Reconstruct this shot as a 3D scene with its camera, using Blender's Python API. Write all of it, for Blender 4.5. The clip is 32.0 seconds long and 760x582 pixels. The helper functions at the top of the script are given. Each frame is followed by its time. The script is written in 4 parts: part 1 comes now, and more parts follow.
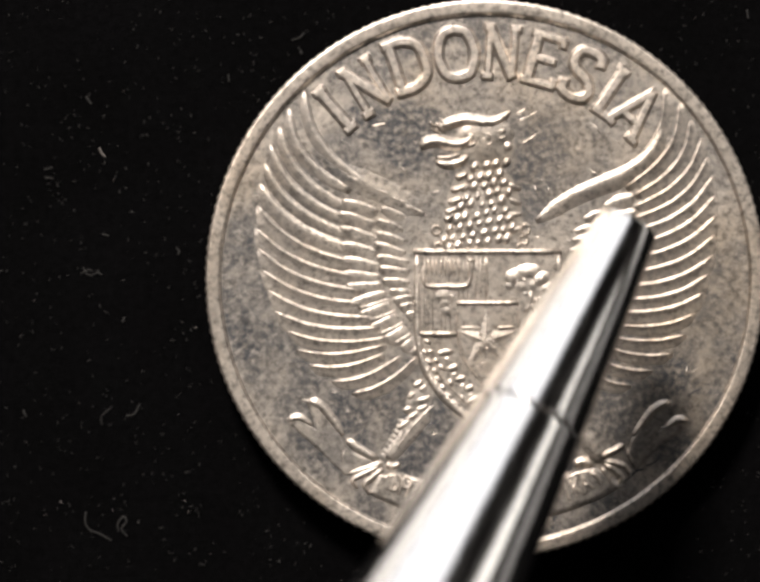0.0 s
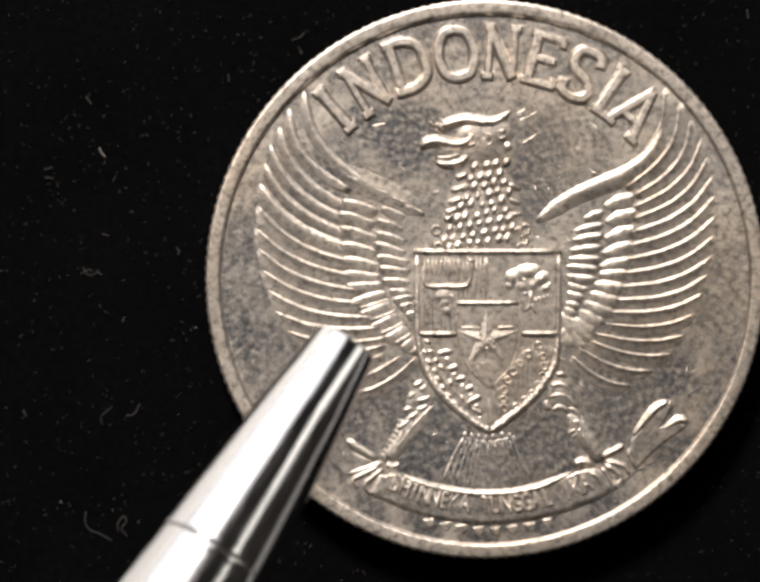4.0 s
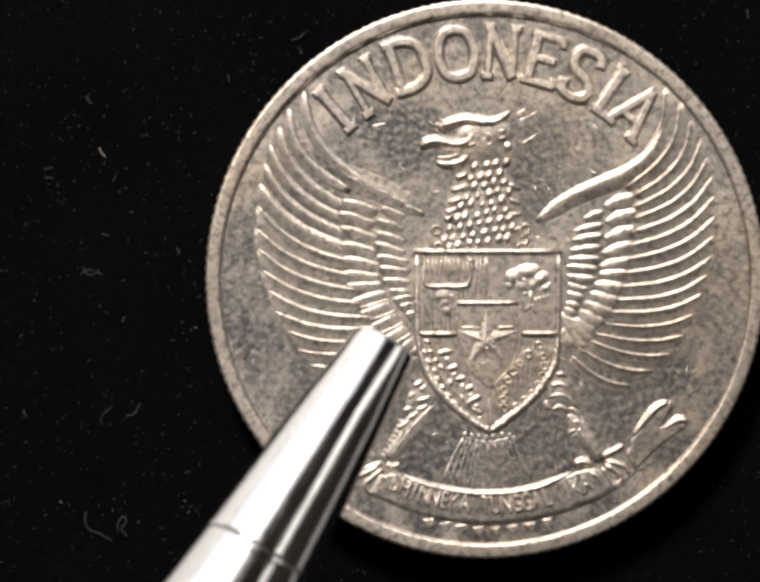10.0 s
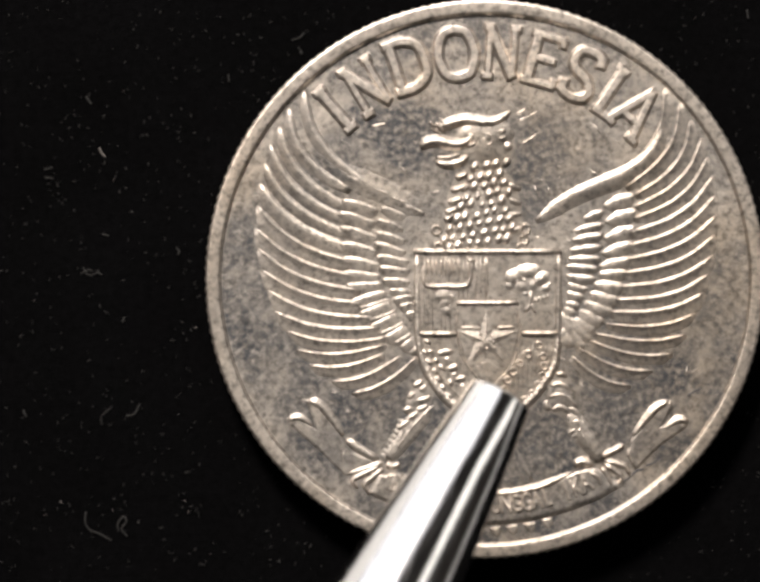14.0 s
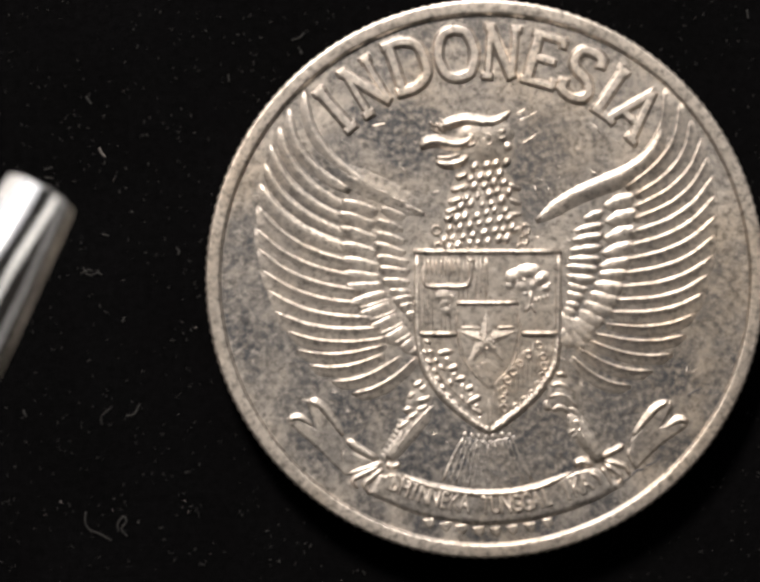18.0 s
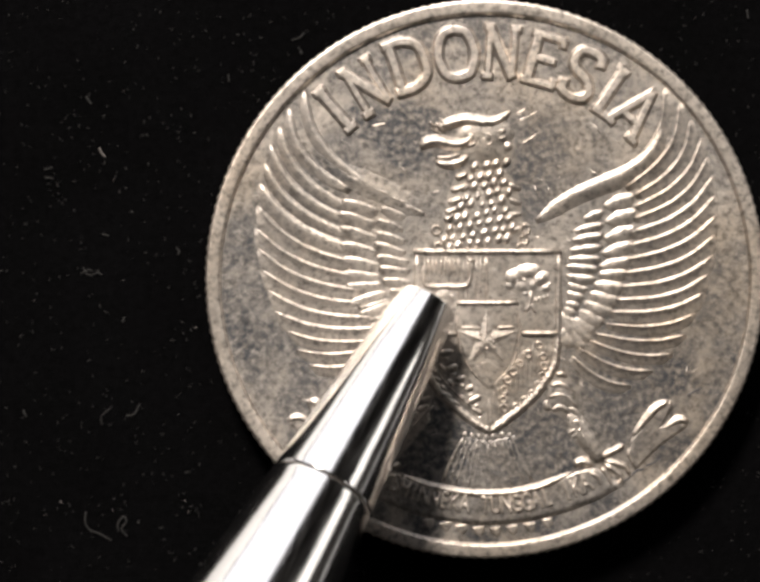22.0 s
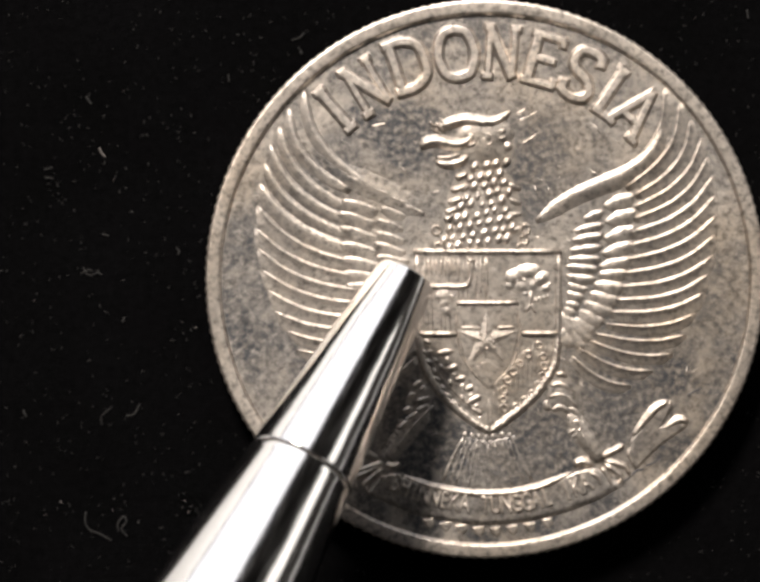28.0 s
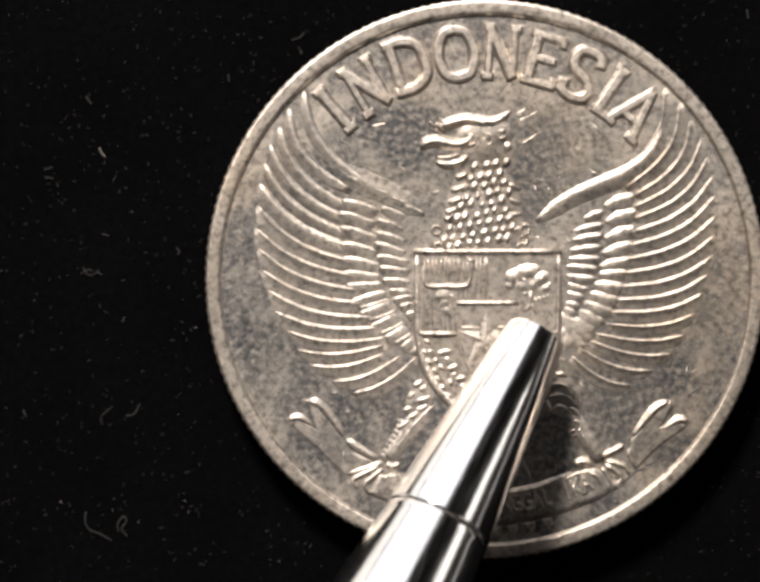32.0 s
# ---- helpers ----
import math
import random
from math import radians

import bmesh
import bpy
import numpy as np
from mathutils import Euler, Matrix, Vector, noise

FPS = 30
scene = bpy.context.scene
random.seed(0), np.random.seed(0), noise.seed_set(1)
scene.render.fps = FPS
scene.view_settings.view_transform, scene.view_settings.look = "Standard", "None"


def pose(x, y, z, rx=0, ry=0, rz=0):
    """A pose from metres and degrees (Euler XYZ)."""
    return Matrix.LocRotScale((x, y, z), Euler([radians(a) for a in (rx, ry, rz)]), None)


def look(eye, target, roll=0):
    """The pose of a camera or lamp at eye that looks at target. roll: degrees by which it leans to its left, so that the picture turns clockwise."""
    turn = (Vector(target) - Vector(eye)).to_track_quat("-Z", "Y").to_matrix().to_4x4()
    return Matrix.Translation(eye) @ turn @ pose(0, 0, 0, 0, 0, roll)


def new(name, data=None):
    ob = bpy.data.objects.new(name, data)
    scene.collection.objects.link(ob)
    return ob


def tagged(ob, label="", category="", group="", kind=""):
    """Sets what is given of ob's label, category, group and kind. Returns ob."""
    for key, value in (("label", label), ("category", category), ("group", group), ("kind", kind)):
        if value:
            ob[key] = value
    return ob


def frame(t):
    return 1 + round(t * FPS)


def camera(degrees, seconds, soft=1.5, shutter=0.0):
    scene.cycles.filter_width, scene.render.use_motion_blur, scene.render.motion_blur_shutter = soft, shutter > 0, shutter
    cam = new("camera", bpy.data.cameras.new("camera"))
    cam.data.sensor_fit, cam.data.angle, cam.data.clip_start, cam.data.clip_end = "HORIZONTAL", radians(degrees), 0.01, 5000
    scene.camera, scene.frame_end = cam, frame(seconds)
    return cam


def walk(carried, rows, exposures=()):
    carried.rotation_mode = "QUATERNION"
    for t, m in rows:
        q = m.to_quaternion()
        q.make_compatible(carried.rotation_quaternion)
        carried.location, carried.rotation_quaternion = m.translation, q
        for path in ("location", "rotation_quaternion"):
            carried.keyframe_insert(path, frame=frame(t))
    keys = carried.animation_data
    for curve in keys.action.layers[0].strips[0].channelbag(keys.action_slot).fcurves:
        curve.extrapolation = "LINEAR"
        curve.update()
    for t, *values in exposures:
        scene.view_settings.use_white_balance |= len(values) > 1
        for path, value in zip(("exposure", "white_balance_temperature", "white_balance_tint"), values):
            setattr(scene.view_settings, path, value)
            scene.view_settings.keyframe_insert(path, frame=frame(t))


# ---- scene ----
U = 2.5e-5            # one step of the die drawing: 1/40 mm
CU, CV = 997, 576     # the coin's centre on the drawing
MU, MV = 784, 600.5   # the point of the drawing under the lens
FACE = 0.0019         # height of the coin's field over the cloth
DIST = 784 * U / math.tan(radians(5.5))

cam = camera(11.0, 32.0, soft=3.5, shutter=0.5)
cam.data.dof.use_dof, cam.data.dof.focus_distance, cam.data.dof.aperture_fstop = True, DIST, 67.0
EYE = Vector(((MU - CU) * U, (CV - MV) * U, FACE + DIST))
walk(cam, [(0, pose(*EYE)), (32.0, pose(*EYE))])

# ---- light ----
world = bpy.data.worlds.new("world")
scene.world = world
world.use_nodes = True
world.node_tree.nodes["Background"].inputs[0].default_value = (1.0, 0.9, 0.8, 1)
world.node_tree.nodes["Background"].inputs[1].default_value = 0.01

LAMP_WAY = Vector((-0.35, 1.08, 1.0)).normalized()
lamp_data = bpy.data.lights.new("desk_lamp_light", "AREA")
lamp_data.shape, lamp_data.size = "DISK", 0.145
lamp_data.energy, lamp_data.color = 14.2, (1.0, 0.893, 0.785)
lamp = new("desk_lamp_light", lamp_data)
lamp.matrix_world = look(LAMP_WAY * 0.80, (0, 0, 0))
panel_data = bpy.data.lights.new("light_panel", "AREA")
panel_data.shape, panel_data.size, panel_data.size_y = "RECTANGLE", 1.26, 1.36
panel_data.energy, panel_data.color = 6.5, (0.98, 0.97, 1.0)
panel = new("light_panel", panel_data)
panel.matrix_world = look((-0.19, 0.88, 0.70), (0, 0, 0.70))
# Unseen light, added for the pen's right-hand stripe and the coin's right side.
stripe_data = bpy.data.lights.new("side_stripe_light", "AREA")
stripe_data.shape, stripe_data.size, stripe_data.size_y = "RECTANGLE", 0.26, 0.8
stripe_data.energy, stripe_data.color = 0.98, (1.0, 0.95, 0.89)
stripe_light = new("side_stripe_light", stripe_data)
stripe_light.matrix_world = look((1.10, 0.30, 0.66), (0, 0, 0))


# ---- materials ----
def material(name, metal, rough):
    m = bpy.data.materials.new(name)
    m.use_nodes = True
    p = m.node_tree.nodes["Principled BSDF"]
    p.inputs["Metallic"].default_value, p.inputs["Roughness"].default_value = metal, rough
    return m, m.node_tree, p


def node(tree, kind, inputs=(), **props):
    n = tree.nodes.new(kind)
    for key, value in props.items():
        setattr(n, key, value)
    for key, value in inputs:
        if isinstance(value, bpy.types.NodeSocket):
            tree.links.new(value, n.inputs[key])
        else:
            n.inputs[key].default_value = value
    return n


def noise_of(tree, scale, detail=4.0, rough=0.6):
    at = node(tree, "ShaderNodeTexCoord").outputs["Object"]
    return node(tree, "ShaderNodeTexNoise", [("Vector", at), ("Scale", scale), ("Detail", detail), ("Roughness", rough)]).outputs["Fac"]


def ramp(tree, fac, stops):
    r = node(tree, "ShaderNodeValToRGB", [("Fac", fac)])
    e = r.color_ramp.elements
    e[0].position, e[0].color = stops[0][0], (*stops[0][1], 1)
    e[1].position, e[1].color = stops[-1][0], (*stops[-1][1], 1)
    for at, c in stops[1:-1]:
        e.new(at).color = (*c, 1)
    return r.outputs["Color"]


def grey(v):
    return (v, v, v)


def mix(tree, fac, a, b, how="MIX"):
    n = node(tree, "ShaderNodeMix", data_type="RGBA", blend_type=how)
    for key, value in ((0, fac), (6, a), (7, b)):
        if isinstance(value, bpy.types.NodeSocket):
            tree.links.new(value, n.inputs[key])
        else:
            n.inputs[key].default_value = value
    return n.outputs[2]


def bump(tree, shader, height, distance, strength=1.0):
    b = node(tree, "ShaderNodeBump", [("Height", height), ("Distance", distance), ("Strength", strength)])
    tree.links.new(b.outputs["Normal"], shader.inputs["Normal"])


def coin_metal(name, clean, stain, amount, rough, pits=0.5, stains_and_shade=()):
    """Old aluminium: pale metal, dark oxide in cloudy patches, pits and grain."""
    m, t, p = material(name, 1.0, rough)
    cloud = ramp(t, noise_of(t, 190, 5, 0.65), [(0.44, grey(0)), (0.62, grey(0.92))])
    fleck = ramp(t, noise_of(t, 3300, 5, 0.85), [(0.36, grey(0.1)), (0.56, grey(1))])
    # Listed spots: oxide stains, and darkening put into the colour against uneven light.
    for u, v, r, much in stains_and_shade:
        away = node(t, "ShaderNodeVectorMath", [(0, node(t, "ShaderNodeNewGeometry").outputs["Position"]), (1, ((u - CU) * U, (CV - v) * U, FACE))], operation="DISTANCE").outputs["Value"]
        ragged = node(t, "ShaderNodeMath", [(0, noise_of(t, 420, 4, 0.7)), (1, 1.1 * r * U), (2, away)], operation="MULTIPLY_ADD").outputs[0]
        blot = node(t, "ShaderNodeMapRange", [(0, ragged), (1, 1.15 * r * U), (2, 1.65 * r * U), (3, much), (4, 0.0)]).outputs[0]
        cloud = mix(t, 1.0, cloud, blot, "LIGHTEN")
    patch = mix(t, 1.0, cloud, fleck, "MULTIPLY")
    grain = ramp(t, noise_of(t, 3400, 3, 0.7), [(0.34, grey(0.36)), (0.49, grey(0.82)), (0.64, grey(1))])
    warm = ramp(t, noise_of(t, 130, 3, 0.6), [(0.48, (1, 1, 1)), (0.70, (0.99, 0.94, 0.87))])
    tone = mix(t, 1.0, mix(t, 1.0, (*clean, 1), warm, "MULTIPLY"), grain, "MULTIPLY")
    fac = node(t, "ShaderNodeMath", [(0, patch), (1, amount)], operation="MULTIPLY").outputs[0]
    t.links.new(mix(t, fac, tone, (*stain, 1)), p.inputs["Base Color"])
    r = ramp(t, noise_of(t, 1500, 5, 0.7), [(0.3, grey(rough - 0.05)), (0.7, grey(rough + 0.05))])
    t.links.new(r, p.inputs["Roughness"])
    coarse, fine = noise_of(t, 3000, 5, 0.75), noise_of(t, 9500, 3, 0.7)
    bump(t, p, node(t, "ShaderNodeMath", [(0, fine), (1, 0.45), (2, coarse)], operation="MULTIPLY_ADD").outputs[0], 3e-5, pits)
    return m


# Oxide patches; the top and left spots also darken the over-lit field.
FIELD = coin_metal("stained_aluminium", (0.66, 0.61, 0.56), (0.088, 0.097, 0.114), 0.95, 0.46, 0.75, stains_and_shade=((838, 285, 105, 1), (1115, 300, 75, 0.85), (1190, 345, 50, 0.5), (690, 905, 110, 1), (880, 930, 70, 1), (935, 975, 55, 0.8), (1130, 905, 85, 0.9), (1090, 975, 55, 0.8), (760, 250, 60, 1), (1330, 800, 70, 0.9), (478, 700, 85, 1), (520, 610, 60, 0.8), (700, 330, 70, 0.8), (610, 830, 60, 0.8), (1000, 950, 70, 0.6), (800, 820, 60, 0.9), (880, 1088, 45, 1), (1000, 1102, 45, 1), (1120, 1082, 45, 1), (1240, 1040, 50, 0.9), (760, 1050, 50, 0.8), (720, 130, 80, 0.7), (860, 70, 80, 0.8), (1000, 60, 80, 0.8), (1130, 110, 70, 0.6), (560, 420, 60, 0.7), (500, 480, 60, 0.8), (960, 200, 70, 0.4), (950, 905, 50, 1), (1075, 915, 55, 1), (860, 965, 50, 1), (1165, 960, 50, 1), (830, 880, 60, 0.9), (1265, 850, 70, 0.9), (1200, 800, 50, 0.8), (1390, 770, 60, 1), (1400, 930, 60, 0.9), (1450, 640, 60, 0.7), (885, 855, 55, 1), (720, 850, 70, 1), (640, 760, 60, 0.9), (930, 945, 55, 1), (1120, 860, 50, 0.9)))
# Spots on the left wing and title tone down metal the lamp over-lights.
RELIEF = coin_metal("struck_aluminium", (0.76, 0.70, 0.64), (0.36, 0.34, 0.33), 0.62, 0.47, 0.95, stains_and_shade=((640, 300, 120, 1), (590, 430, 90, 1), (740, 430, 80, 0.8), (700, 210, 80, 1), (800, 130, 80, 1), (930, 100, 80, 0.9), (1040, 100, 70, 0.7)))
TONED = coin_metal("toned_aluminium", (0.62, 0.575, 0.53), (0.17, 0.17, 0.178), 0.75, 0.46, 0.8, stains_and_shade=((880, 1040, 70, 0.8), (1000, 1055, 70, 0.8), (1120, 1040, 70, 0.8), (1210, 1000, 60, 0.7), (1340, 920, 60, 0.8), (690, 920, 60, 0.9), (1005, 960, 80, 0.9)))
CLEAN = coin_metal("rubbed_aluminium", (0.70, 0.645, 0.59), (0.28, 0.275, 0.27), 0.45, 0.44, 0.75)
RIM = coin_metal("worn_aluminium", (0.76, 0.70, 0.64), (0.36, 0.33, 0.30), 0.48, 0.45)


def chrome():
    m, t, p = material("chrome", 1.0, 0.13)
    tone = ramp(t, noise_of(t, 300, 4), [(0.3, (0.88, 0.87, 0.86)), (0.7, (0.94, 0.93, 0.92))])
    t.links.new(tone, p.inputs["Base Color"])
    at = node(t, "ShaderNodeTexCoord").outputs["Object"]
    grain = node(t, "ShaderNodeMapping", [("Vector", at), ("Scale", (6000, 6000, 120))]).outputs[0]
    lines = node(t, "ShaderNodeTexNoise", [("Vector", grain), ("Scale", 1.0), ("Detail", 4.0)]).outputs["Fac"]
    t.links.new(ramp(t, lines, [(0.3, grey(0.09)), (0.7, grey(0.19))]), p.inputs["Roughness"])
    bump(t, p, lines, 2e-6, 0.25)
    return m


CHROME = chrome()
GAP, _, gap_shader = material("dark_gap", 0.6, 0.6)
gap_shader.inputs["Base Color"].default_value = (0.05, 0.04, 0.035, 1)


def velvet():
    m, t, p = material("black_velvet", 0.0, 0.95)
    c = ramp(t, noise_of(t, 2500, 6, 0.8), [(0.35, (0.0007, 0.0007, 0.0009)), (0.75, (0.0029, 0.0029, 0.0034))])
    big = ramp(t, noise_of(t, 120, 3), [(0.3, grey(0.6)), (0.7, grey(1.0))])
    t.links.new(mix(t, 1.0, c, big, "MULTIPLY"), p.inputs["Base Color"])
    p.inputs["Specular IOR Level"].default_value = 0.03
    bump(t, p, noise_of(t, 5200, 4, 0.8), 6e-5, 0.8)
    return m


VELVET = velvet()


def plain(name, colour, rough, scale=8):
    m, t, p = material(name, 0.0, rough)
    tone = ramp(t, noise_of(t, scale, 5), [(0.3, tuple(0.8 * c for c in colour)), (0.7, colour)])
    t.links.new(tone, p.inputs["Base Color"])
    return m


LINT = plain("pale_lint", (0.15, 0.135, 0.13), 0.8, 3000)
DULL_LINT = plain("grey_lint", (0.017, 0.0165, 0.017), 0.9, 3000)
WALL = plain("dark_wall_paint", (0.05, 0.046, 0.042), 0.9)
WOOD = plain("dark_floor_wood", (0.07, 0.045, 0.03), 0.6, 30)
# Unseen tabletop, made pale to bounce light into the pen's left side.
PALE_BOUNCE = plain("pale_table_bounce", (0.46, 0.475, 0.50), 0.55, 30)


# ---- mesh tools ----
def die(u, v, z=0.0):
    """A point of the die drawing (v downwards), z in mm over the field, in the coin's space."""
    return Vector(((u - CU) * U, (CV - v) * U, FACE + z * 1e-3))


def mesh_of(name, verts, faces, mat, smooth=True):
    me = bpy.data.meshes.new(name)
    me.from_pydata([tuple(v) for v in verts], [], faces)
    me.materials.append(mat)
    if smooth:
        me.polygons.foreach_set("use_smooth", [True] * len(me.polygons))
    return me


def part(name, data, parent, label=""):
    ob = new(name, data)
    ob.parent = parent
    return tagged(ob, label)


def curve_through(keys, n):
    """n points on a smooth line through the keys."""
    keys = [Vector((*k, 0)) if len(k) == 2 else Vector(k) for k in keys]
    if len(keys) == 2:
        return [keys[0].lerp(keys[1], i / (n - 1)) for i in range(n)]
    ext = [2 * keys[0] - keys[1], *keys, 2 * keys[-1] - keys[-2]]
    out = []
    for i in range(n):
        s = i / (n - 1) * (len(keys) - 1)
        k = min(int(s), len(keys) - 2)
        f = s - k
        a, b, c, d = ext[k:k + 4]
        out.append(0.5 * (2 * b + (c - a) * f + (2 * a - 5 * b + 4 * c - d) * f * f + (3 * b - a - 3 * c + d) * f ** 3))
    return out


ROUND = [(-1.0, 0.0), (-0.78, 0.26), (-0.52, 0.66), (-0.25, 0.93), (0.0, 1.0), (0.25, 0.93), (0.52, 0.66), (0.78, 0.26), (1.0, 0.0)]
BLOCK = [(-1.0, 0.0), (-0.48, 0.92), (-0.40, 1.0), (0.40, 1.0), (0.48, 0.92), (1.0, 0.0)]
STROKE = [(-1.0, 0.0), (-0.62, 0.80), (-0.46, 0.97), (-0.34, 1.0), (0.34, 1.0), (0.46, 0.97), (0.62, 0.80), (1.0, 0.0)]
BLADE = [(-0.25, 0.0), (-0.13, 0.78), (-0.07, 0.98), (0.0, 1.0), (0.12, 0.97), (0.28, 0.72), (0.55, 0.44), (1.0, 0.2), (1.5, 0.0)]
SHINGLE = [(-0.55, 0.0), (-0.38, 0.5), (-0.15, 0.86), (0.12, 1.0), (0.5, 0.84), (1.0, 0.42), (1.5, 0.0)]
TUCKED = [(-0.5, 0.0), (-0.38, 0.7), (-0.28, 0.95), (-0.1, 1.0), (0.3, 0.9), (0.8, 0.5), (1.4, 0.1), (1.5, 0.0)]
SOFT = [(-1.0, 0.0), (-0.75, 0.07), (-0.5, 0.3), (-0.25, 0.78), (0.0, 1.0), (0.25, 0.86), (0.55, 0.4), (0.8, 0.1), (1.0, 0.0)]
LEAF = [(-1.0, 0.0), (-0.8, 0.6), (-0.62, 0.88), (-0.3, 0.98), (0.0, 1.0), (0.4, 0.86), (0.75, 0.5), (1.0, 0.0)]


def ridge_verts(keys, width, height, profile=ROUND, n=14, taper=(0.35, 0.35), bevel=0.0):
    """A raised line on the coin: a profile swept along the keys. width, height: a number or (start, middle, end)."""
    pts = curve_through(keys, n)
    if bevel:
        pts = [pts[0] + (pts[0] - pts[1]).normalized() * bevel, *pts, pts[-1] + (pts[-1] - pts[-2]).normalized() * bevel]
        n += 2
    w3 = width if isinstance(width, tuple) else (width,) * 3
    h3 = height if isinstance(height, tuple) else (height,) * 3
    verts, faces, m = [], [], len(profile) + 2
    for i, q in enumerate(pts):
        f = i / (n - 1)
        d = (pts[min(i + 1, n - 1)] - pts[max(i - 1, 0)]).normalized()
        side = Vector((-d.y, d.x, 0))
        w, h = np.interp(f, (0, 0.5, 1), w3) / 2, np.interp(f, (0, 0.5, 1), h3)
        end = min(1.0, taper[0] + f * 8 * (1 - taper[0]), taper[1] + (1 - f) * 8 * (1 - taper[1]))
        drop = 0.12 if bevel and i in (0, n - 1) else 1.0
        for s, z in [(profile[0][0] * 1.25, -0.05)] + list(profile) + [(profile[-1][0] * 1.25, -0.05)]:
            e = q + side * (s * w * end)
            verts.append(die(e.x, e.y, z * h * end * drop if z >= 0 else z))
    for i in range(n - 1):
        for j in range(m):
            k = (j + 1) % m
            faces.append((i * m + j, i * m + k, (i + 1) * m + k, (i + 1) * m + j))
    faces += [tuple(range(m - 1, -1, -1)), tuple((n - 1) * m + j for j in range(m))]
    return verts, faces


def ridge(name, parent, keys, width, height, profile=ROUND, n=14, taper=(0.35, 0.35), mat=None, label=""):
    v, f = ridge_verts(keys, width, height, profile, n, taper)
    return part(name, mesh_of(name, v, f, mat or RELIEF), parent, label)


def dome_verts(u, v, a, b, turn, height, sink=0.05, n=12, rings=4, soft=False):
    c, s = math.cos(radians(turn)), math.sin(radians(turn))
    verts, faces = [], []
    for r in range(rings + 1):
        t = r / rings * math.pi / 2
        rad, z = (1 - r / rings, height * (1 - (1 - r / rings) ** 2) ** 2) if soft else (1.12 * math.cos(t) ** 1.25, height * math.sin(t) ** 1.6)
        for i in range(n):
            x, y = a * rad * math.cos(i * math.tau / n), b * rad * math.sin(i * math.tau / n)
            if r == rings:
                x = y = 0
            verts.append(die(u + c * x - s * y, v + s * x + c * y, z if r else (-0.002 if soft else -sink)))
    for r in range(rings):
        for i in range(n):
            k = (i + 1) % n
            faces.append((r * n + i, (r + 1) * n + i, (r + 1) * n + k, r * n + k))
    if not soft:
        faces.append(tuple(range(n)))
    return verts, faces


def dome(name, parent, u, v, a, b, turn, height, mat=None, label="", soft=False):
    vs, fs = dome_verts(u, v, a, b, turn, height, soft=soft, rings=6 if soft else 4)
    return part(name, mesh_of(name, vs, fs, mat or RELIEF), parent, label)


def joined(pieces):
    verts, faces = [], []
    for v, f in pieces:
        k = len(verts)
        verts += v
        faces += [tuple(i + k for i in q) for q in f]
    return verts, faces


def plate_verts(outline, height, slope=6):
    """A raised flat with sloping sides. outline: clockwise on the drawing."""
    pts = [Vector((*q, 0)) for q in outline]
    n = len(pts)
    verts = [die(q.x, q.y, -0.05) for q in pts]
    for lift, inset in ((height * 0.75, slope * 0.5), (height, slope)):
        for i, q in enumerate(pts):
            d1, d2 = (q - pts[i - 1]).normalized(), (pts[(i + 1) % n] - q).normalized()
            inward = Vector((-(d1.y + d2.y), d1.x + d2.x, 0)).normalized()
            e = q + inward * inset
            verts.append(die(e.x, e.y, lift))
    faces = [(r * n + i, r * n + (i + 1) % n, (r + 1) * n + (i + 1) % n, (r + 1) * n + i) for r in range(2) for i in range(n)]
    faces += [tuple(2 * n + i for i in range(n)), tuple(range(n - 1, -1, -1))]
    return verts, faces


def plate(name, parent, outline, height, slope=6, mat=None, label=""):
    v, f = plate_verts(outline, height, slope)
    return part(name, mesh_of(name, v, f, mat or RELIEF, False), parent, label)


def turned(profile, n, name, mat):
    """A body of revolution about z; profile: (radius, z) in metres from one pole to the other."""
    verts, faces, m = [], [], len(profile)
    for i in range(n):
        a = i * math.tau / n
        verts += [(r * math.cos(a), r * math.sin(a), z) for r, z in profile]
    for i in range(n):
        k = (i + 1) % n
        faces += [(i * m + j, k * m + j, k * m + j + 1, i * m + j + 1) for j in range(m - 1)]
    return mesh_of(name, verts, faces, mat)


# ---- setting ----
def sheet(name, x0, x1, y0, y1, z0, z1, mat, label, category):
    v = [(x, y, z) for x in (x0, x1) for y in (y0, y1) for z in (z0, z1)]
    f = [(0, 1, 3, 2), (4, 6, 7, 5), (0, 4, 5, 1), (2, 3, 7, 6), (0, 2, 6, 4), (1, 5, 7, 3)]
    return tagged(new(name, mesh_of(name, v, f, mat, False)), label, category, kind="structure")


sheet("floor", -1.6, 1.6, -1.6, 1.6, -0.80, -0.75, WOOD, "dark wooden floor of the room", "floor")
sheet("ceiling", -1.6, 1.6, -1.6, 1.6, 1.65, 1.70, WALL, "dark painted ceiling of the room", "ceiling")
sheet("wall_north", -1.6, 1.6, 1.6, 1.65, -0.75, 1.65, WALL, "plain dark painted wall", "wall")
sheet("wall_south", -1.6, 1.6, -1.65, -1.6, -0.75, 1.65, WALL, "plain dark painted wall", "wall")
sheet("wall_west", -1.65, -1.6, -1.6, 1.6, -0.75, 1.65, WALL, "plain dark painted wall", "wall")
sheet("wall_east", 1.6, 1.65, -1.6, 1.6, -0.75, 1.65, WALL, "plain dark painted wall", "wall")


